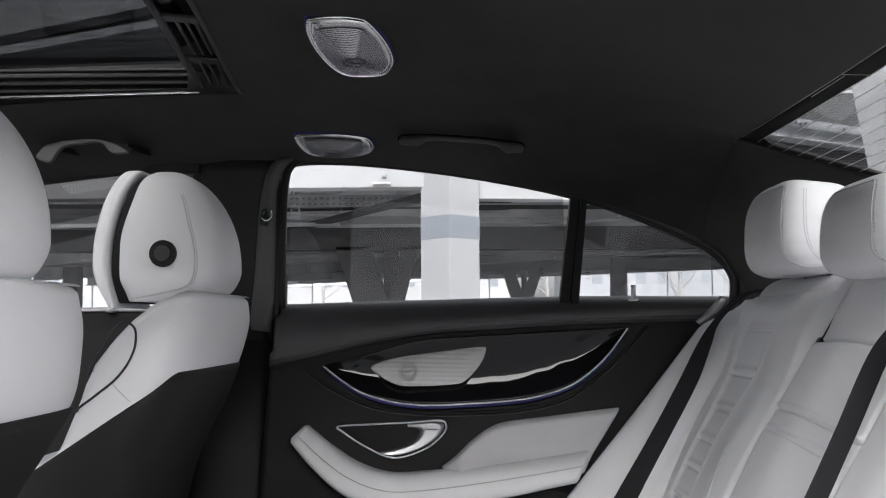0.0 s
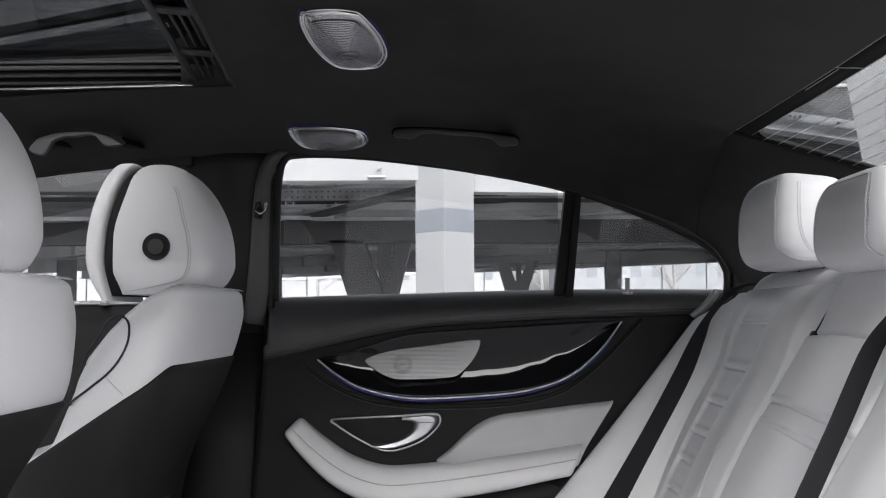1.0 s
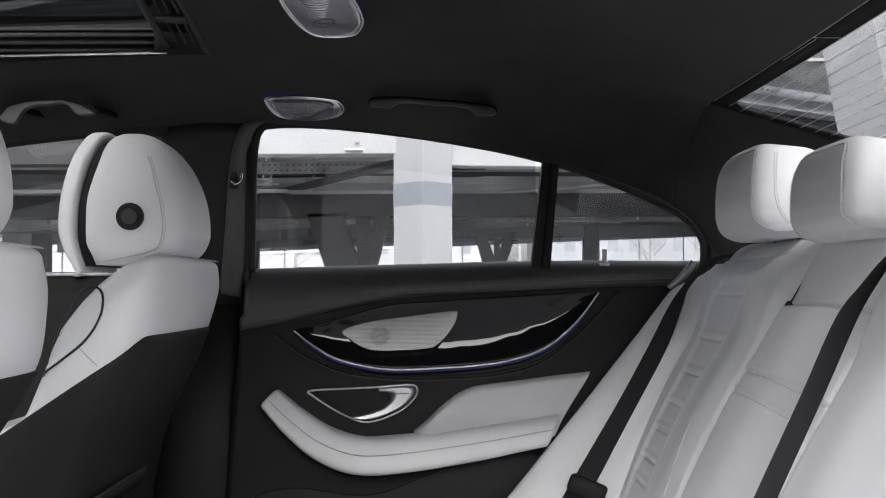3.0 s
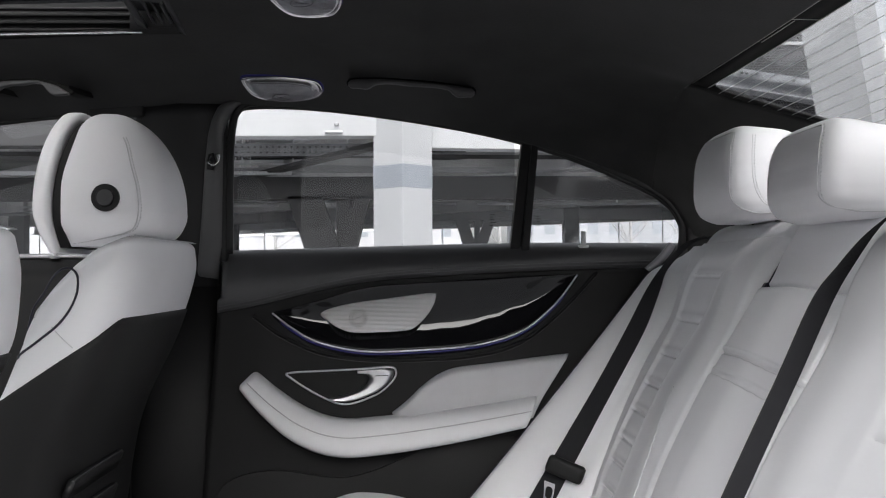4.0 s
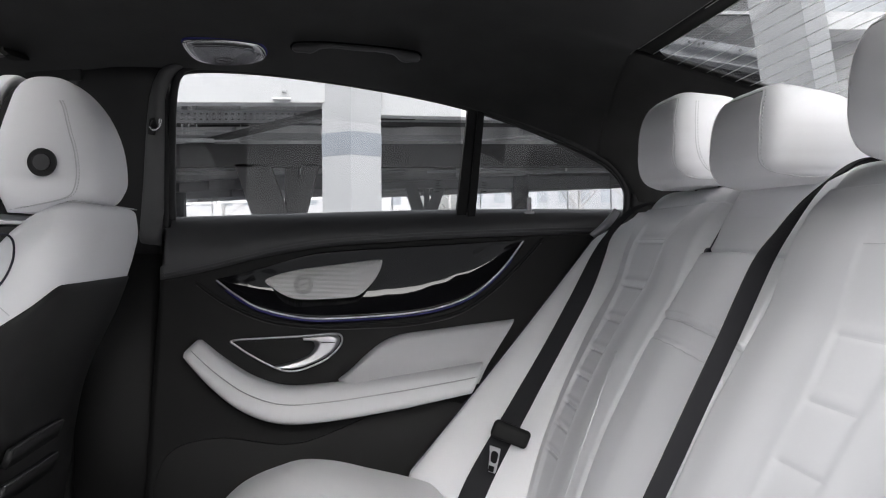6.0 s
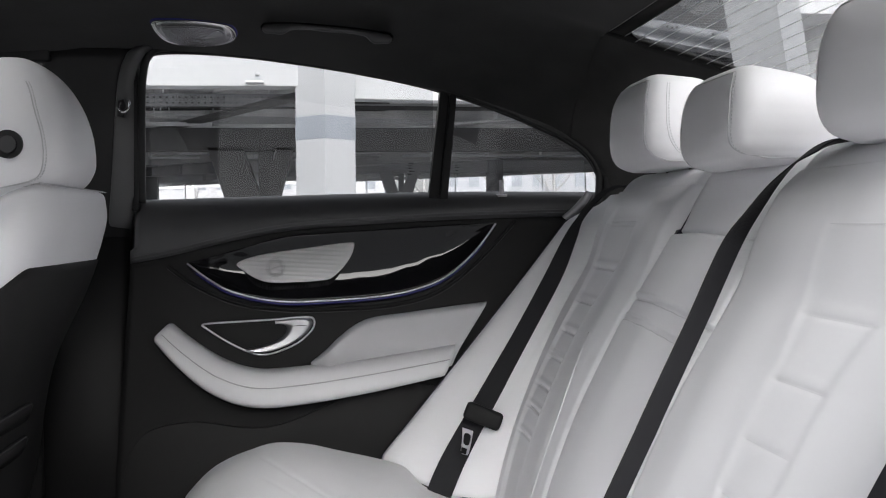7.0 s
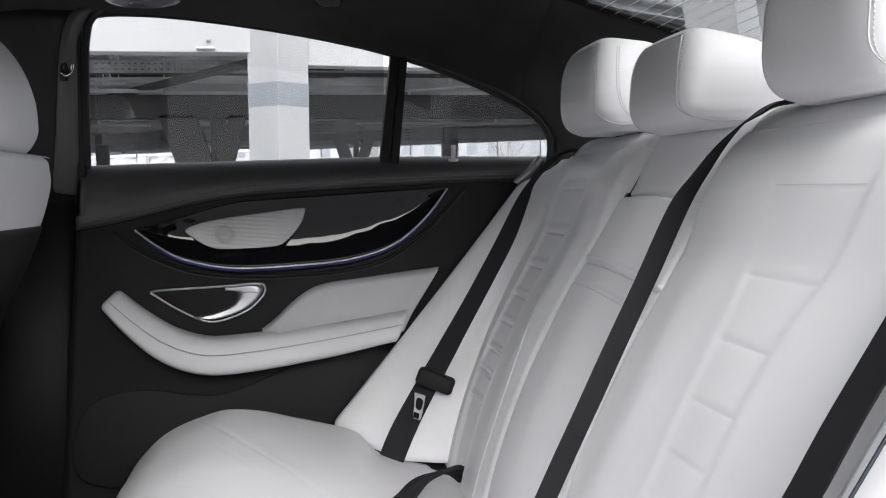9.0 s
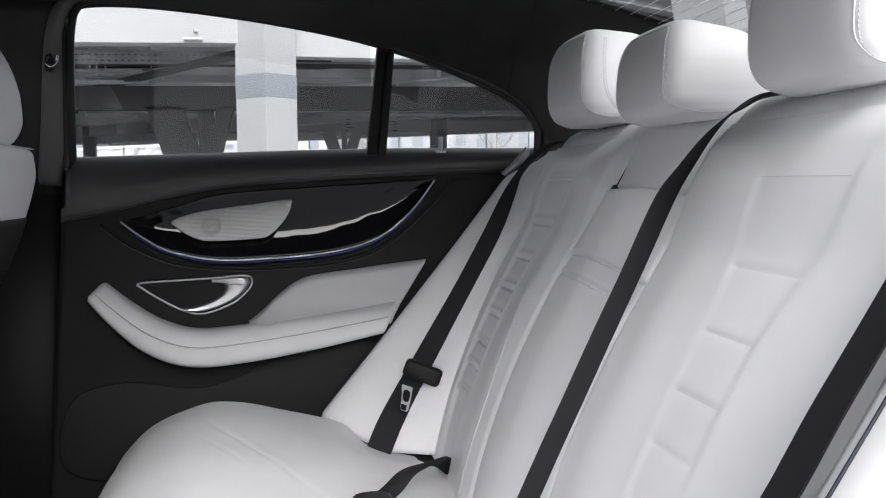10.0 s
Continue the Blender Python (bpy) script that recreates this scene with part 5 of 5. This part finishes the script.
        stitch([(x + 0.004, ys(x + 0.004, z), z) for x, y, z in inner], shell, 0.0007, 0.005, WHITE_SEAM)
    for dyy in (-0.06, 0.06):
        part("post", tube([(0.585, yc + dyy, 0.975), (0.580, yc + dyy, 1.02)], 0.006, 10), PLASTIC, h)
    return h


def lean_top(h, front, rear):
    """Tilts the top of a headrest: heights added at its front and at its rear."""
    for ob in h.children_recursive:
        if ob.type == "MESH" and not ob.name.startswith("post"):
            for q in ob.data.vertices:
                f = min(1.0, max(0.0, (q.co.x - 0.51) / 0.11))
                q.co.z += (front + (rear - front) * f) * smooth_step(1.06, 1.13, q.co.z)


h1 = rear_headrest()
lean_top(h1, 0.002, -0.009)
h2 = rear_headrest(0.81, False, 206)
lean_top(h2, 0.008, -0.012)
h2.location = (0.54 + 0.006, 0.0, 1.01 - 0.016)
h2["label"] = "low padded white leather centre headrest with double seams"
h3 = copy_thing(h1, Matrix.Translation((0.54 + 0.020, -0.405, 1.01 - 0.008)))
h3["label"] = "padded white leather rear headrest, raised a little"


# ---- seat belts ----
def belt_right():
    b = thing("seat_belt", "black webbing seat belt lying on the side bolster", "seat belt", "seat belts", at=(0.3, 0.58, 0.43))
    w = (0.021, -0.0085, -0.006)
    part("webbing", ribbon([(0.545, 0.606, 0.992), (0.505, 0.605, 0.975), (0.462, 0.604, 0.93), (0.44, 0.602, 0.89), (0.406, 0.6, 0.817), (0.349, 0.594, 0.7155), (0.2895, 0.588, 0.6145), (0.2115, 0.577, 0.4815), (0.1755, 0.566, 0.405)], [(0.008, -0.012, 0), (0.006, -0.008, 0), (0.0055, -0.007, 0), (0.012, -0.007, 0), (0.017, -0.007, 0), (0.018, -0.007, 0), (0.0205, -0.007, 0), (0.0245, -0.007, 0), (0.0245, -0.007, 0)], 0.0018, 70), WEB, b, "black woven webbing", smooth=False)
    st = part("stopper", box(-0.036, 0.036, -0.011, 0.009, -0.017, 0.017, 0.008, 3), BLACK, b, "black plastic belt stopper")
    st.location = (0.262 - 0.0, 0.548 - 0.0, 0.562 - 0.0)
    st.rotation_euler = (radians(0), radians(21), radians(-14))
    near = lambda x, z: (0.233 + (x - 0.232) * 0.78, 0.539 + (z - 0.542) * 0.80)
    tongue = part("tongue", plate([near(*q) for q in ((0.2185, 0.5465), (0.2440, 0.5375), (0.2400, 0.515), (0.2330, 0.486), (0.2290, 0.481), (0.2150, 0.486), (0.2140, 0.492), (0.2175, 0.520))], 0.541, 0.545, 0.0012), SATIN, b, "metal belt tongue with slot", smooth=False)
    part("slot", plate(spline([near(*q) for q in ((0.2235, 0.533), (0.237, 0.528), (0.232, 0.506), (0.220, 0.511))], 20, True), 0.5400, 0.5412), PLASTIC, tongue)
    part("latch_slot", plate([near(*q) for q in ((0.2155, 0.502), (0.2285, 0.497), (0.2255, 0.484), (0.2135, 0.489))], 0.5400, 0.5412), PLASTIC, tongue)
    return b


belt_right()


def belt_strip(label, pts, ws):
    b = thing("seat_belt", label, "seat belt", "seat belts", at=pts[-1])
    part("webbing", ribbon(pts, ws, 0.0018, 90), WEB, b, "black woven webbing", smooth=False)
    x, y, z = pts[0]
    part("belt_outlet", box(x - 0.012, x + 0.02, y - 0.034, y + 0.034, z - 0.012, z + 0.006, 0.005), PLASTIC, b, "black plastic belt outlet")
    return b


tilt = (0.0205, 0.0190, 0.0)
belt_strip("black webbing centre belt running over the backrest", [back_point(374, -0.300, 0.010), back_point(350, -0.268, 0.012), (0.5464, -0.2353, 1.0040), (0.5313, -0.2072, 0.9918), (0.5133, -0.1827, 0.9672), (0.4904, -0.1720, 0.9329), (0.4635, -0.1688, 0.8919), (0.4139, -0.1955, 0.8093), (0.3815, -0.2150, 0.7587), (0.354, -0.2235, 0.7086), (0.3351, -0.2262, 0.671), (0.3083, -0.2200, 0.6108), (0.2821, -0.2120, 0.5481), (0.25, -0.205, 0.47)], [(0.022, 0.0085, 0), (0.022, 0.0100, 0.002), (0.017, 0.0150, 0.008), (0.016, 0.0160, 0.008), (0.017, 0.0170, 0.006), (0.0185, 0.0185, 0.003)] + [tilt] * 8)
belt_strip("black webbing belt on the driver-side rear backrest", [(0.55, -0.690, 1.00), (0.490, -0.700, 0.93), (0.4313, -0.7071, 0.8421), (0.4002, -0.7120, 0.7981), (0.3736, -0.7130, 0.7571), (0.3599, -0.7120, 0.7327), (0.3406, -0.7087, 0.6961), (0.28, -0.700, 0.59), (0.20, -0.69, 0.45)], [(0.0025, -0.0205, 0.004)] * 9)
bk = thing("belt_buckle", "black fabric belt buckle strap lying on the cushion", "belt buckle", at=(0.2, 0.25, 0.46))
part("strap", ribbon([(0.302, 0.420, 0.405), (0.271, 0.385, 0.436), (0.228, 0.289, 0.458), (0.190, 0.200, 0.471), (0.157, 0.092, 0.480), (0.128, 0.010, 0.488)], [(0.011, -0.004, 0.009), (0.012, -0.005, 0.007), (0.014, -0.006, 0.004), (0.013, -0.006, 0.002), (0.013, -0.006, 0.0), (0.013, -0.005, 0.0)], 0.006, 40), WEB, bk, "black fabric strap")
part("buckle", plate(spline([(0.096, 0.480), (0.140, 0.480), (0.142, 0.504), (0.098, 0.504)], 24, True), -0.06, -0.004, 0.005), PLASTIC, bk, "black plastic buckle")


# ---- the parking structure around the car ----
def solid(name, bm, material, label, category, kind="structure", group="", smooth=False):
    return tagged(finish(name, bm, material, None, "", smooth), label, category, group, kind)


# Unseen slabs, added only to hold back the sky above the car.
solid("upper_deck", box(-3.2, -0.3, -3.8, 1.6, 4.9, 5.15), CONCRETE, "unseen slab added to block the sky over the car", "ceiling")
solid("upper_deck", box(-0.296, 3.5, -2.0, 3.5, 4.9, 5.15), CONCRETE, "unseen slab added to block the sky over the rear", "ceiling")
gb = bmesh.new()
bmesh.ops.create_grid(gb, x_segments=24, y_segments=24, size=400)
solid("ground", gb, FLOOR, "grey concrete parking ground", "ground")
# Added dark patch, out of view: less light bounces into the cabin.
solid("asphalt_aisle", box(-30, 30, -14.0, 8.0, -0.05, 0.004), ASPHALT, "unseen dark ground added to cut bounced light", "road")


def turned(bm, x, y, deg):
    bmesh.ops.transform(bm, matrix=Matrix.Translation((x, y, 0)) @ Matrix.Rotation(radians(deg), 4, "Z"), verts=bm.verts)
    return bm


COL = (-0.152, 11.06)
col = thing("column", "square white concrete column with a grey painted band", "column", at=(*COL, 0))
part("shaft", turned(box(-0.249, 0.249, -0.249, 0.249, 0.0, 3.7, 0.008), *COL, 45), WHITE_PAINT, col, smooth=False)
part("painted_band", turned(box(-0.252, 0.252, -0.252, 0.252, 1.925, 2.203, 0.008), *COL, 45), GREY_BAND, col, "grey painted band", smooth=False)
solid("fascia_beam", box(-3.3, -0.22, 11.02, 11.35, 2.560, 3.65, 0.01), WHITE_PAINT, "white painted edge beam of the deck", "beam")
# Dark panel, added to hide daylit beam webs where the deck stays dark.
solid("fascia_beam", box(-16, -3.3, 11.05, 11.35, 2.45, 3.65, 0.01), STRUT, "dark panel added before the lit beam webs", "beam")
solid("fascia_beam", turned(box(0.0, 3.15, 0.0, 0.3, 2.432, 3.65, 0.01), 0.02, 11.15, 8), WHITE_PAINT, "white painted edge beam of the deck", "beam")
# Near-black colour keeps this receding beam as dark as in shade.
solid("soffit_beam", turned(box(-9, 0.0, -0.22, 0.0, 2.50, 2.56, 0.005), -0.25, 11.5, -62), STRUT, "receding beam, blackened against the light on it", "beam")
lampb = thing("bulkhead_light", "small grey wall light on the edge beam", "lamp", at=(-0.95, 10.98, 2.6))
part("housing", box(-1.07, -0.86, 10.94, 11.02, 2.59, 2.615, 0.008), STEEL, lampb)
part("sensor", box(-0.96, -0.91, 10.95, 11.02, 2.675, 2.715, 0.01), WHITE_PAINT, lampb)

solid("deck_ceiling", box(-40, 40, 11.7, 50, 3.62, 3.85), DARK_DECK, "dark underside of the parking deck", "ceiling")
# beams run on the grid of the turned columns; y: where each crosses x = 0
def deck_beam(y, z, w, m):
    b = thing("deck_beam", "dark steel deck beam with a paler lower flange", "beam", "deck beams", "structure", at=(0, y, z))
    part("web", turned(box(-34, 22, -0.02, 0.02, z + 0.02, 3.63), 0, y, 139), m, b, smooth=False)
    part("flange", turned(box(-34, 22, -w / 2, w / 2, z, z + 0.025, 0.004), 0, y, 139), STEEL, b, "paler steel flange", smooth=False)
    for k in range(9):
        part("stiffener", turned(box(-0.012, 0.012, -w / 2, w / 2, z + 0.025, 3.6), *(Vector((0, y)) + Vector((-0.755, 0.656)) * (-14 + 3.5 * k)), 139), m, b, smooth=False)
    return b


for y, z, w in ((18.2, 2.65, 0.28), (24.4, 2.66, 0.28), (30.2, 2.68, 0.28), (36.5, 2.74, 0.3), (43.0, 2.9, 0.3), (50.0, 3.05, 0.3)):
    deck_beam(y, z, w, DARK_DECK)
for k in range(11):
    solid("deck_purlin", turned(box(-0.06, 0.06, 0, 30, 3.38, 3.62), -16.0 + 3.0 * k, 11.8, 42), STEEL if k % 3 == 0 else DARK_DECK, "steel purlin under the deck", "beam", group="purlins")
# a perforated tray with regular holes, hung under the deck near the column
for x in (-4.0, -2.5, -1.0):
    solid("tray_hanger", box(x - 0.01, x + 0.01, 14.0, 14.02, 2.85, 3.63), STEEL, "thin steel hanger rod of the tray", "rod", group="tray hangers")
tray = thing("cable_tray", "perforated steel cable tray under the deck", "cable tray", at=(-2.5, 14.2, 2.2))
part("tray", box(-4.4, -0.6, 14.0, 14.02, 2.66, 2.84), GIRDER, tray, smooth=False)
hole = bmesh.new()
for k in range(42):
    for zz in (2.71, 2.79):
        bmesh.ops.create_cube(hole, size=1, matrix=Matrix.LocRotScale((-4.34 + 0.09 * k, 13.995, zz), None, (0.030, 0.012, 0.018)))
tagged(part("slots", hole, STRUT, tray, smooth=False), kind="stuff")
for x, y, z, ln in ((-2.45, 16.0, 2.64, 1.2), (-3.48, 22.0, 2.58, 1.25), (-3.34, 21.0, 2.45, 1.15), (-3.35, 19.0, 2.57, 0.4), (0.70, 24.0, 2.57, 0.6), (2.03, 24.0, 2.60, 0.85), (3.25, 24.0, 2.64, 0.8), (5.1, 26.0, 2.80, 1.65), (4.4, 25.0, 2.58, 0.6), (2.92, 22.0, 2.56, 0.45), (-5.5, 24.0, 2.8, 1.8), (-1.6, 26, 2.62, 1.7), (2.4, 33, 2.75, 2.2)):
    t = thing("tube_light", "long unlit tube light hung under the deck", "lamp", "tube lights", at=(x, y, z))
    part("tube", box(x - ln / 2, x + ln / 2, y - 0.06, y + 0.06, z, z + 0.05, 0.015), WHITE_PAINT, t)
    for s2 in (-0.35, 0.35):
        part("hanger", box(x + ln * s2 - 0.01, x + ln * s2 + 0.01, y - 0.01, y + 0.01, z + 0.06, 3.63), STEEL, t, smooth=False)


jb = thing("junction_box", "grey equipment box fixed to a deck beam", "box", at=(0.74, 17.45, 2.9))
part("housing", box(0.30, 0.92, 17.36, 17.55, 2.98, 3.13, 0.01), STRUT, jb)
part("bracket", box(0.95, 1.18, 17.40, 17.55, 2.88, 2.98, 0.005), STRUT, jb)


# pipes and conduits running under the deck
rnd = random.Random(4)
for k in range(34):
    y = rnd.uniform(14, 46)
    x, ln, z = rnd.uniform(-0.42, 0.42) * y, rnd.uniform(3.0, 11.0), min(3.5, 0.92 + (y + 1.4) * rnd.uniform(0.066, 0.125))
    r = rnd.choice((0.02, 0.03, 0.045))
    solid("conduit", turned(box(-ln / 2, ln / 2, -r, r, z, z + 2 * r), x, y, rnd.uniform(-6, 6)), rnd.choice((STEEL, WHITE_PAINT, STRUT)), "long conduit pipe under the deck", "pipe", group="conduits")


# thin pale rails and lamp strips deep under the deck
for k in range(30):
    y = 22 + 0.8 * k
    z = 0.92 + (y + 1.4) * rnd.uniform(0.053, 0.082)
    x, ln = rnd.uniform(-0.4, 0.4) * y, rnd.uniform(2.0, 8.0)
    solid("lamp_strip", turned(box(-ln / 2, ln / 2, -0.03, 0.03, z, z + 0.05), x, y, rnd.uniform(-4, 4)), rnd.choice((WHITE_PAINT, STEEL)), "pale unlit lamp strip deep under the deck", "lamp", group="lamp strips")


def v_strut(y, w, z1, left, right, post, material, label, head=0.1):
    """left, right: x at the foot (two) and at the head (two) of each leg; post: x of the upright between."""
    s = thing("v_strut", label, "strut", "struts", "structure", at=(left[0], y, 0))
    part("leg", bar(*left, y - w / 2, y + w / 2, 0, z1), material, s, smooth=False)
    part("leg", bar(*right, y - w / 2, y + w / 2, 0, z1), material, s, smooth=False)
    part("post", box(*post, y - w * 0.2, y + w * 0.2, 0, z1 + 0.3), material, s, smooth=False)
    part("head", box(left[2] - head, right[3] + head, y - w / 2, y + w / 2, z1 - 0.05, z1 + 0.3), material, s, smooth=False)
    return s


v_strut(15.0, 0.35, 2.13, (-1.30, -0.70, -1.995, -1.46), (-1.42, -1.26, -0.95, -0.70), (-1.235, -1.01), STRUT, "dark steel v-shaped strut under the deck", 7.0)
v_strut(30.0, 0.35, 2.55, (1.95, 2.45, 1.20, 1.55), (1.15, 1.55, 2.10, 2.42), (1.78, 1.94), WHITE_PAINT, "pale v-shaped strut far under the deck", 5.0)
for x, y, w in ((4.695, 30.0, 0.46), (-11.79, 30.0, 0.46), (-6.5, 36.0, 0.4), (11.5, 34.0, 0.45)):
    solid("far_column", box(x - w / 2, x + w / 2, y - w / 2, y + w / 2, 0, 3.63, 0.01), GIRDER, "dark column deep under the parking deck", "column", group="far columns")
for k in range(26):
    x = -26 + 2.1 * k
    solid("fence_post", box(x - 0.022, x + 0.022, 48.0, 48.05, 0, 3.45), STEEL, "thin steel post at the deck edge", "post", group="fence posts")

# upper storey seen through the sunroof and the rear window
solid("mesh_screen", box(-16, 3.1, 11.6, 11.65, 3.65, 6.0), MESH, "dark perforated mesh screen above the edge beam", "screen")
solid("upper_slab", loft([[Vector((x, y, z)) for y, z in ((11.2, low_z), (11.5, low_z), (11.5, 6.0), (11.2, 6.0))] for x, low_z in ((-12, 3.68), (-7, 4.26), (-4.0, 4.83), (-1.5, 5.35))]), CONCRETE, "rough grey concrete slab of the upper deck", "slab")
solid("upper_mesh", box(3.1, 5.3, 11.6, 11.66, 2.0, 6.0), COARSE_MESH, "dark perforated mesh of the upper deck", "screen")
gd = thing("upper_girder", "pale bolted steel girder before the mesh", "beam", at=(4.2, 11.3, 3.1))
girder_z = lambda x: 3.300 - 0.157 * (x - 3.0)
for x in (3.6, 4.4, 5.0):
    part("bracket", box(x - 0.05, x + 0.05, 11.45, 11.62, girder_z(x) + 0.04, girder_z(x) + 0.26), GIRDER, gd, smooth=False)
channel = spline([(11.24, 0.0), (11.20, 0.012), (11.235, 0.035), (11.33, 0.055), (11.345, 0.10), (11.30, 0.135), (11.215, 0.15), (11.195, 0.20), (11.225, 0.255), (11.32, 0.285), (11.46, 0.29), (11.50, 0.20), (11.50, 0.02), (11.38, 0.0)], 56, True)
part("channel", loft([[Vector((x, y, girder_z(x) + dz)) for y, dz in channel] for x in (3.0, 5.3)]), PALE_GIRDER, gd, "pale rounded steel channel")
for x, dz in ((3.42, 0.20), (3.98, 0.20), (4.04, 0.20), (4.10, 0.19), (4.16, 0.21), (4.62, 0.20)):
    part("bolt", tube([(x, 11.24, girder_z(x) + dz), (x, 11.175, girder_z(x) + dz)], 0.015, 7), STRUT, gd, smooth=False)
solid("mesh_rail", box(3.1, 5.3, 11.55, 11.6, 3.77, 3.81, 0.005), STEEL, "pale steel rail along the mesh screen", "rail")
solid("slanted_girder", loft([[Vector((x, y, z + dz)) for y, dz in ((11.0, 0), (11.19, 0), (11.19, 0.10), (11.0, 0.10))] for x, z in ((-7.0, 3.98), (-3.0, 4.66))]), GIRDER, "slanting pale steel girder", "beam")
lc = thing("leaning_column", "broad white leaning column behind the car", "column", at=(4.9, 9.0, 0))
part("shaft", loft([[Vector((x + dx, 9.0 + dy, z)) for dx, dy in ((0, 0.3), (0.44, 0.0), (0.83, 0.3), (0.44, 0.6))] for x, z in ((4.58, 0), (3.57, 6.0))]), WHITE_PAINT, lc, smooth=False)

# Unseen wall, added to block low sky and to show in reflections.
solid("aisle_wall", box(-30, 30, -14.3, -14.0, 0.0, 3.8, 0.02), BLOCKER_WALL, "unseen pale wall added to cut low sky and fill reflections", "wall")

# houses across the street
def house(x0, x1, y, h, floors, m):
    b = thing("apartment_house", "pale apartment house across the street", "house", "houses", at=((x0 + x1) / 2, y, 0))
    part("wall", box(x0, x1, y, y + 9, 0, h), m, b, smooth=False)
    part("roof", box(x0 - 0.3, x1 + 0.3, y - 0.3, y + 9.3, h, h + 0.35), FACADE_GREY, b, smooth=False)
    n = int((x1 - x0) / 1.7)
    wb = None
    for f in range(floors):
        z = 0.9 + 3.0 * f
        for k in range(n):
            x = x0 + 0.85 + 1.7 * k
            if wb is None:
                w = part("window", box(-0.4, 0.4, -0.05, 0.04, 0.0, 1.2), PANE, b, smooth=False)
                wb = w.data
            else:
                w = new("window", wb)
                w.parent = b
                w.matrix_parent_inverse = Matrix.Translation(-Vector(b.location))
            w.location = (x, y, z)
    return b


house(-44, -20, 78, 12, 4, FACADE)
house(-17, 4, 84, 15, 5, FACADE)
house(8, 30, 80, 12, 4, FACADE_GREY)
house(33, 62, 86, 15, 5, FACADE)


def bare_tree(x, y, h, seed):
    """A leafless street tree: trunk, limbs and a crown of fine twigs."""
    rng = random.Random(seed)
    t = thing("bare_tree", "leafless pale street tree before the houses", "tree", "street trees", at=(x, y, 0))
    part("trunk", tube([(x, y, 0), (x + 0.05, y, h * 0.25), (x - 0.04, y, h * 0.5), (x + 0.1, y, h * 0.92)], h * 0.012, 6, 12), BARK, t)
    twigs = []
    for k in range(16):
        z0 = h * rng.uniform(0.25, 0.85)
        a, ln = rng.uniform(0, 6.283), h * rng.uniform(0.16, 0.30)
        end = Vector((x + math.cos(a) * ln * 0.8, y + math.sin(a) * ln * 0.5, z0 + ln * rng.uniform(0.5, 0.9)))
        part("limb", tube([(x, y, z0), tuple((Vector((x, y, z0)) + end) / 2 - Vector((0, 0, 0.1))), tuple(end)], h * 0.004, 4, 5), BARK, t)
        for q in range(9):
            f = rng.uniform(0.3, 1.0)
            p = Vector((x, y, z0)).lerp(end, f)
            d = Vector((rng.uniform(-1, 1), rng.uniform(-0.6, 0.6), rng.uniform(0.1, 1.0))) * h * 0.09
            twigs.append((p, p + d))
    bm = bmesh.new()
    for p, q in twigs:
        s = Vector((h * 0.0022, 0, 0))
        u = Vector((0, h * 0.0022, 0))
        ring = [bm.verts.new(v) for v in (p - s, p + u, p + s)]
        tip = bm.verts.new(q)
        for i in range(3):
            bm.faces.new((ring[i], ring[(i + 1) % 3], tip))
    tagged(part("twigs", bm, BARK, t, smooth=False), kind="stuff")
    return t


for k, (x, y, h) in enumerate(((-13.5, 62, 8.0), (-9.0, 66, 9.0), (5.0, 60, 8.5), (9.5, 64, 9.0), (13.0, 61, 7.5), (-17.5, 64, 8.5), (17.5, 66, 9.0))):
    bare_tree(x, y, h, k)
